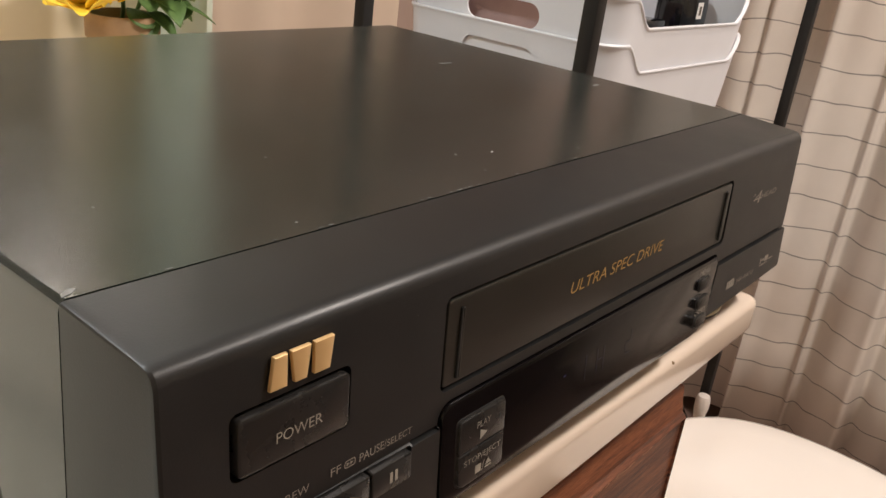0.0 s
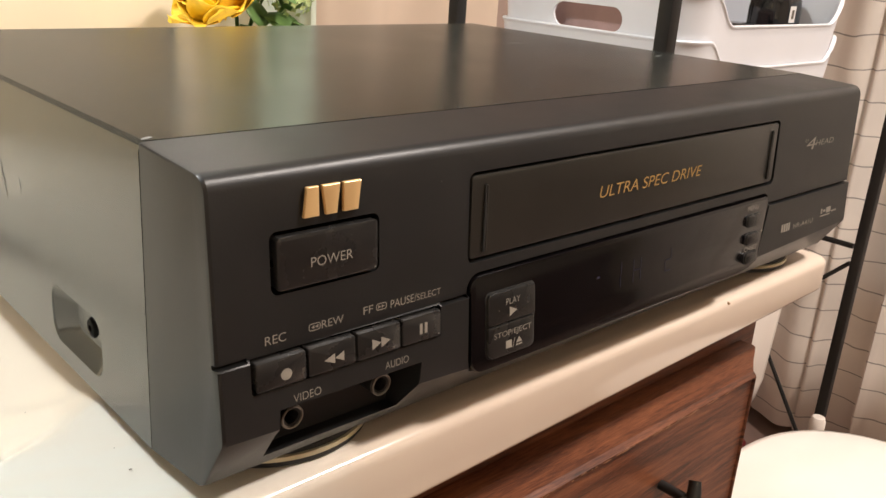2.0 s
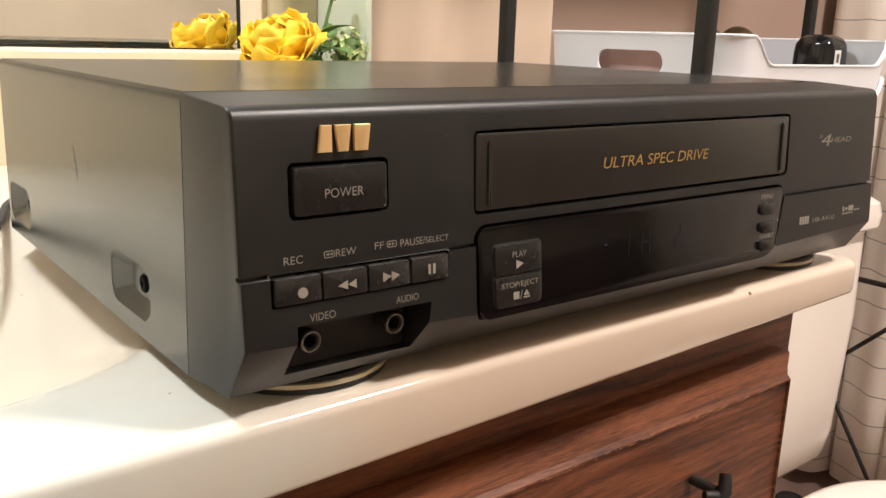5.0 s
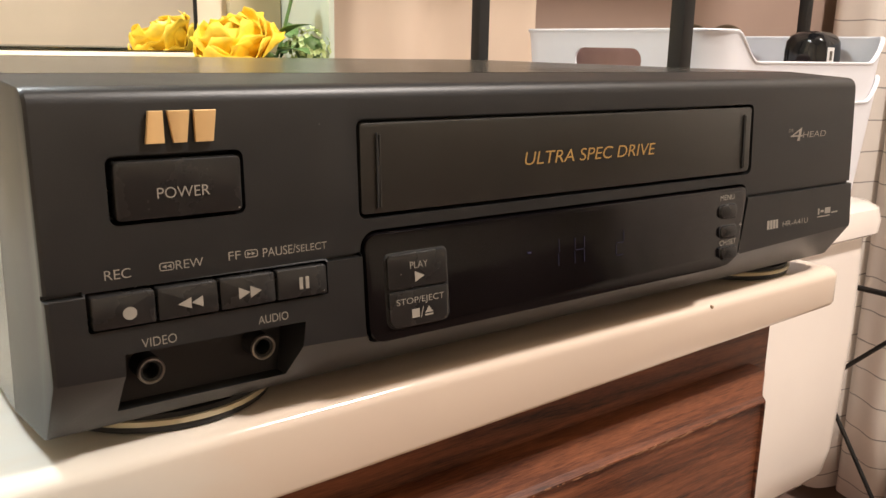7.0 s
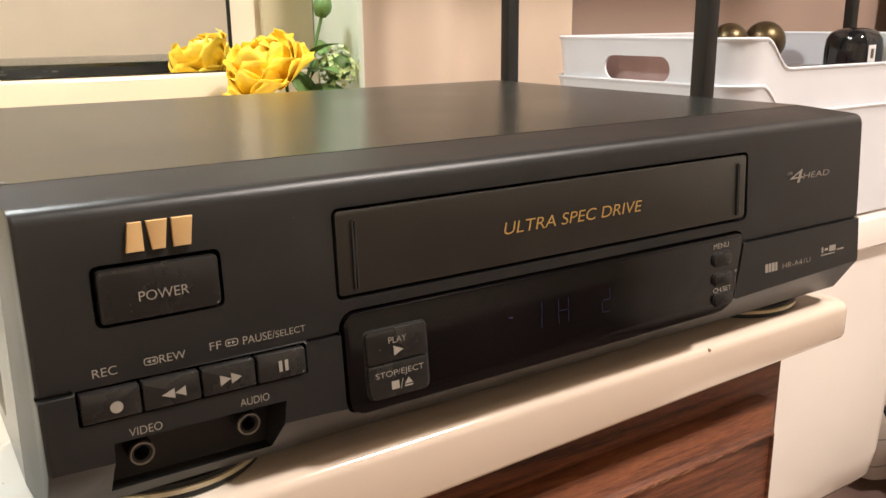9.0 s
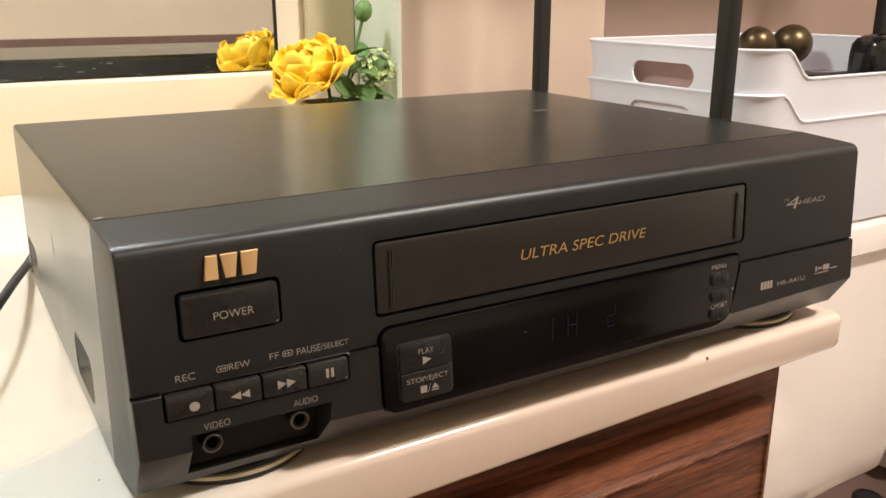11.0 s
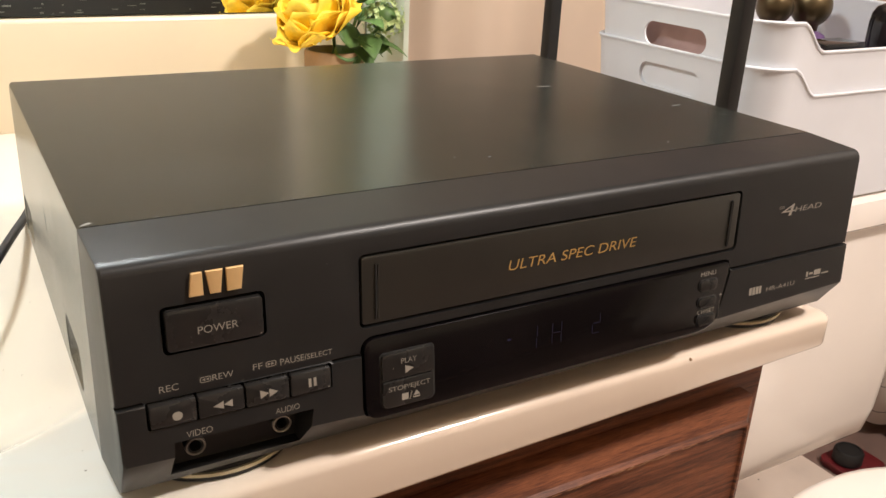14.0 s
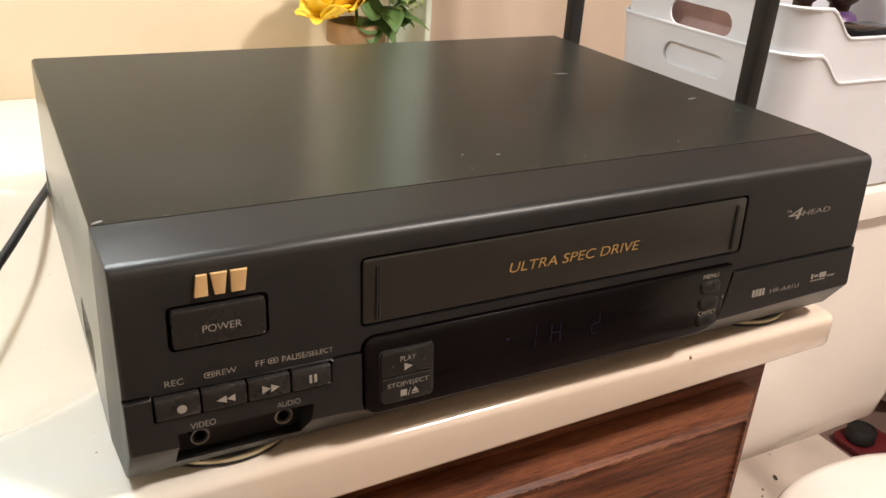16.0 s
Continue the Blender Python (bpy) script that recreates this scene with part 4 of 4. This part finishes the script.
# ---- cloths ----
def cloth(points, z0, z1, rows=10):
    bm = bmesh.new()
    cols = []
    for x, y, dx, dy in points:
        cols.append([bm.verts.new((x + dx * (1 - 0.35 * k / rows), y + dy * (1 - 0.35 * k / rows), z0 + (z1 - z0) * k / rows)) for k in range(rows + 1)])
    for a, b in zip(cols, cols[1:]):
        for k in range(rows):
            bm.faces.new((a[k], b[k], b[k + 1], a[k + 1]))
    return bm


def fold(s, k):
    return 0.6 * math.sin(k * s) + 0.3 * math.sin(1.73 * k * s + 1.0) + 0.18 * math.sin(3.1 * k * s + 2.0)


pts = [(0.400 + 0.39 * i / 160, 0.672, 0.0, 0.016 * (0.7 * math.sin(i / 160 * 12) + 0.4 * math.sin(i / 160 * 22 + 1))) for i in range(161)]
drape = solid("window_drape", cloth(pts, -0.6, 1.3), "drape", "blush beige cloth drape hanging in soft folds", "curtain", smooth=80)
pts = []
for i in range(260):
    s = i / 259
    y = -1.0 + 1.66 * s
    x = 1.62 - 0.10 * max(0, s - 0.8)
    pts.append((x, y, 0.036 * fold(s, 62), 0.014 * math.sin(90 * s)))
shower = solid("shower_curtain", cloth(pts, -0.79, 1.25), "shower", "white shower curtain with thin dark horizontal threads", "curtain", smooth=80)
for o in (drape, shower):
    mod = o.modifiers.new("thickness", "SOLIDIFY")
    mod.thickness = 0.0015
solid("shower_rod", tube([(1.60, -1.88, 1.26), (1.60, 0.72, 1.26)], 0.0125, 14), "steel", "chrome shower curtain rod", "rod", smooth=60)
solid("drape_rod", tube([(0.392, 0.672, 1.31), (1.2, 0.690, 1.31)], 0.008, 12), "steel", "slim metal drape rod", "rod", smooth=60)

# ---- things by the toilet ----
brush = thing("toilet_brush", "white plastic toilet brush standing behind the toilet", "toilet brush")
part("holder", lathe([(0, FLOOR_Z), (0.05, FLOOR_Z), (0.052, FLOOR_Z + 0.005), (0.044, FLOOR_Z + 0.12), (0.040, FLOOR_Z + 0.12), (0.040, FLOOR_Z + 0.02), (0, FLOOR_Z + 0.02)], 28, m=pose(1.105, 0.228, 0)), "china", brush, smooth=40)
part("handle", lathe([(0.008, FLOOR_Z + 0.0205), (0.007, -0.53), (0.010, -0.508), (0.0115, -0.500), (0.0115, -0.484), (0.009, -0.478), (0, -0.476)], 18, m=pose(1.105, 0.228, 0)), "china", brush, smooth=40)
mat_red = thing("red_tray", "flat red plastic tray on the brown floor", "tray")
part("tray", block(1.410, 1.520, 0.500, 0.590, [(0.004, FLOOR_Z - 0.004), (0.0, FLOOR_Z + 0.004), (0.0, FLOOR_Z + 0.012), (0.003, FLOOR_Z + 0.014)], 0.02), "red", mat_red)
puck = thing("black_canister", "short black plastic canister standing on the tray", "canister")
part("body", lathe([(0, FLOOR_Z + 0.0142), (0.026, FLOOR_Z + 0.0142), (0.029, FLOOR_Z + 0.018), (0.029, FLOOR_Z + 0.040), (0.026, FLOOR_Z + 0.044), (0.022, FLOOR_Z + 0.0445), (0.021, FLOOR_Z + 0.042), (0, FLOOR_Z + 0.042)], 32, m=pose(1.448, 0.548, 0)), "rubber", puck, smooth=40)
rnd = random.Random(9)
gr = bmesh.new()
for x, y, s in ((1.155, 0.528, 0.003), (1.203, 0.542, 0.007), (1.14, 0.515, 0.003), (1.21, 0.50, 0.002), (1.10, 0.56, 0.002), (1.25, 0.60, 0.002)):
    bmesh.ops.create_icosphere(gr, subdivisions=1, radius=s, matrix=Matrix.LocRotScale((x, y, FLOOR_Z + s * 0.3), Euler((0, 0, rnd.uniform(0, 3))), (1.2, 0.6, 0.4)))
solid("floor_crumbs", gr, "dirt", "dark crumbs scattered on the cream floor", "crumbs", "stuff")

# ---- flowers ----
vase = thing("flower_pot", "small cream flower pot with tan jute band", "flower pot")
FX, FY = 0.312, 0.533
part("pot", lathe([(0, COUNTER_Z), (0.022, COUNTER_Z), (0.0245, COUNTER_Z + 0.003), (0.0278, 0.046), (0.0262, 0.046), (0.023, 0.0), (0, 0.0)], 36, m=pose(FX, FY, 0)), "pot", vase, smooth=40)
part("rim_band", lathe([(0.0280, 0.0462), (0.0298, 0.0472), (0.0302, 0.064), (0.0288, 0.0668), (0.0262, 0.0668), (0.0262, 0.0462), (0.0280, 0.0462)], 36, m=pose(FX, FY, 0)), "clay", vase, "tan jute rim", 40)
eyes = bmesh.new()
for dx in (-0.006, 0.006):
    box(FX + dx - 0.003, FX + dx + 0.003, FY - 0.0275, FY - 0.0262, 0.034, 0.043, 0.0004, 1, eyes)
part("pattern", eyes, "dirt", vase, "dark painted marks")
part("soil", lathe([(0, 0.058), (0.0255, 0.057), (0.0258, 0.050), (0, 0.050)], 24, m=pose(FX, FY, 0)), "leaf", vase)


def petal(bm, m, length, width, cup, curl, rnd, nu=9, nv=14, ruffle=0.11):
    """One cupped petal growing along its own y from the origin."""
    rows = []
    ph = rnd.uniform(0, 6)
    for i in range(nu + 1):
        u = i / nu
        w = width * (0.25 + 0.75 * math.sin(math.pi * min(1, 0.12 + 0.72 * u)) ** 0.8) * (1 if u < 0.9 else 0.86)
        row = []
        for j in range(nv + 1):
            v = 2 * j / nv - 1
            y = length * u * (1 - 0.12 * v * v * u)
            z = cup * length * (u * u * 0.6 + 0.5 * v * v * u) + curl * length * max(0, u - 0.55) ** 2 * 3
            z += ruffle * length * u * u * math.sin(5 * v + ph) * 0.5
            y += ruffle * length * u * u * math.cos(7 * v + ph) * 0.3
            row.append(bm.verts.new(m @ Vector((w * v * 0.5, y, z))))
        rows.append(row)
    for a, b in zip(rows, rows[1:]):
        for j in range(nv):
            bm.faces.new((a[j], a[j + 1], b[j + 1], b[j]))


def blossom(name, centre, tilt, size, label, seed):
    rnd = random.Random(seed)
    ob = thing(name, label, "flower")
    base = Matrix.Translation(centre) @ Euler([radians(a) for a in tilt]).to_matrix().to_4x4()
    layers = ((6, 80, 0.92, 1.25, 0.50, -0.25), (6, 64, 0.96, 1.25, 0.55, -0.2), (6, 48, 0.94, 1.15, 0.60, -0.05), (5, 34, 0.84, 0.98, 0.62, 0.1), (4, 22, 0.70, 0.80, 0.62, 0.25))
    for k, (n, lean, ln, wd, cup, curl) in enumerate(layers):
        for i in range(n):
            a = 360 * i / n + 25 * k + rnd.uniform(-9, 9)
            m = base @ pose(0, 0, 0, 0, 0, a) @ pose(0, 0.004, 0, 90 - lean + rnd.uniform(-7, 7), 0, 0)
            bm = bmesh.new()
            petal(bm, m, size * ln * rnd.uniform(0.88, 1.1), size * wd * rnd.uniform(0.9, 1.1), cup, curl, rnd)
            p = part("petal", bm, "petal", ob, smooth=80)
            md = p.modifiers.new("thickness", "SOLIDIFY")
            md.thickness = 0.0004
    bm = bmesh.new()
    for i in range(26):
        a, q = i * 2.4, size * 0.16 * math.sqrt(i / 26)
        tube([base @ Vector((q * math.cos(a), q * math.sin(a), 0.004)), base @ Vector((1.4 * q * math.cos(a), 1.4 * q * math.sin(a), size * 0.52))], 0.0012, 5, bm)
    part("stamens", bm, "petal_deep", ob, "orange flower centre", 60)
    return ob


def stalk(a, b, r, ob, name="stem"):
    a, b = Vector(a), Vector(b)
    mid = (a + b) / 2 + Vector((0.003, 0.002, 0))
    part(name, tube([a, (a + mid) / 2, mid, (mid + b) / 2, b], r, 7), "leaf", ob, smooth=60)


f1 = blossom("yellow_flower", (0.295, 0.522, 0.083), (4, -30, 0), 0.046, "large ruffled yellow silk flower in the pot", 3)
stalk((0.310, 0.533, 0.055), (0.308, 0.526, 0.085), 0.0018, f1)


def leaf_sprig(name, label, leaves, stem):
    ob = thing(name, label, "leaves")
    rnd = random.Random(len(leaves))
    stalk(*stem, 0.0016, ob)
    for x, y, z, yaw, pitch, ln, wd in leaves:
        bm = bmesh.new()
        m = pose(x, y, z, 0, 0, yaw) @ pose(0, 0, 0, pitch, 0, 0)
        rows = []
        for i in range(7):
            u = i / 6
            w = wd * math.sin(math.pi * (0.06 + 0.94 * u) ** 0.75) * 0.5 + 0.0003
            rows.append([bm.verts.new(m @ Vector((w * v, ln * u, 0.22 * ln * abs(v) * u * (1 - u) - 0.25 * ln * u * u))) for v in (-1, -0.5, 0, 0.5, 1)])
        for a, b in zip(rows, rows[1:]):
            for j in range(4):
                bm.faces.new((a[j], a[j + 1], b[j + 1], b[j]))
        p = part("leaf", bm, "leaf", ob, smooth=40)
        p.modifiers.new("thickness", "SOLIDIFY").thickness = 0.0005
    return ob


leaf_sprig("leaf_sprig", "green silk leaves growing out of the pot", [(0.318, 0.498, 0.074, 28, 62, 0.036, 0.032), (0.316, 0.500, 0.060, 10, 40, 0.028, 0.026), (0.345, 0.502, 0.066, -30, 50, 0.028, 0.024), (0.322, 0.52, 0.083, -150, -5, 0.034, 0.022), (0.329, 0.520, 0.071, 200, -25, 0.034, 0.020), (0.335, 0.525, 0.077, -110, -20, 0.030, 0.018),
           (0.339, 0.53, 0.095, -60, 35, 0.034, 0.018), (0.333, 0.535, 0.105, 20, 50, 0.030, 0.016), (0.352, 0.535, 0.109, -20, 45, 0.028, 0.015), (0.359, 0.54, 0.101, -50, 30, 0.030, 0.016),
           (0.325, 0.515, 0.067, 150, -35, 0.026, 0.018), (0.347, 0.52, 0.075, -80, -15, 0.03, 0.018), (0.317, 0.515, 0.070, 175, -45, 0.028, 0.018), (0.330, 0.512, 0.098, -170, 10, 0.040, 0.026), (0.338, 0.512, 0.084, 170, -20, 0.036, 0.024), (0.332, 0.520, 0.112, -150, 30, 0.034, 0.020), (0.345, 0.505, 0.078, -120, -10, 0.034, 0.022)], ((0.316, 0.533, 0.055), (0.346, 0.533, 0.106)))
bud = thing("flower_bud", "closed green bud on a tall stem", "flower")
stalk((0.320, 0.533, 0.055), (0.350, 0.530, 0.146), 0.0017, bud)
part("bud", lathe([(0, -0.010), (0.005, -0.009), (0.0088, -0.003), (0.0090, 0.003), (0.0065, 0.009), (0.003, 0.0115), (0, 0.012)], 18, m=pose(0.3515, 0.530, 0.155, 8, 12, 0)), "leaf", bud, smooth=60)
hyd = thing("blossom_cluster", "cluster of tiny pale green and white blossoms", "flower")
stalk((0.320, 0.533, 0.055), (0.356, 0.510, 0.095), 0.0016, hyd)
rnd = random.Random(12)
bm = bmesh.new()
for i in range(110):
    u, a = rnd.uniform(-0.75, 1), rnd.uniform(0, 2 * math.pi)
    d = Vector((math.sqrt(1 - u * u) * math.cos(a), math.sqrt(1 - u * u) * math.sin(a), u))
    c = Vector((0.356, 0.510, 0.099)) + d * 0.019 * rnd.uniform(0.82, 1.12)
    q = d.to_track_quat("Z", "Y").to_matrix().to_4x4()
    for k in range(4):
        m = Matrix.Translation(c) @ q @ pose(0, 0, 0, 0, 0, 90 * k + 20 * i)
        vs = [bm.verts.new(m @ Vector(p)) for p in ((0, 0, 0), (0.0016, 0.0014, 0.0006), (0, 0.0036, 0.0014), (-0.0016, 0.0014, 0.0006))]
        bm.faces.new(vs)
tagged(part("blossoms", bm, "sprig", hyd, "many tiny pale green blossoms", 0), kind="stuff")
part("core", lathe([(0, -0.014), (0.009, -0.010), (0.014, 0), (0.010, 0.010), (0, 0.014)], 14, m=pose(0.356, 0.510, 0.099)), "leaf", hyd, smooth=60)

# ---- lamps ----
lamp = thing("ceiling_lamp", "round white glass ceiling lamp, lit", "ceiling lamp")
part("base_plate", lathe([(0, CEIL_Z), (0.11, CEIL_Z), (0.11, CEIL_Z - 0.02), (0, CEIL_Z - 0.02)], 32, m=pose(0.90, -0.68, 0)), "steel", lamp)
part("shade", lathe([(0.10, CEIL_Z - 0.0205), (0.14, CEIL_Z - 0.03), (0.145, CEIL_Z - 0.05), (0.12, CEIL_Z - 0.075), (0, CEIL_Z - 0.085)], 32, m=pose(0.90, -0.68, 0)), lamp_mat, lamp, "glowing white glass shade", 60)
bar = thing("vanity_lamp", "lit vanity lamp above the mirror", "wall lamp", place=ROOM)
part("arm", box(-0.33, -0.17, 0.50, 0.617, 1.10, 1.13, 0.004), "steel", bar)
part("shade", lathe([(0.0, 1.098), (0.11, 1.096), (0.12, 1.08), (0.11, 1.065), (0, 1.06)], 32, m=pose(-0.25, 0.47, 0)), lamp_mat, bar, "glowing round glass shade", 60)
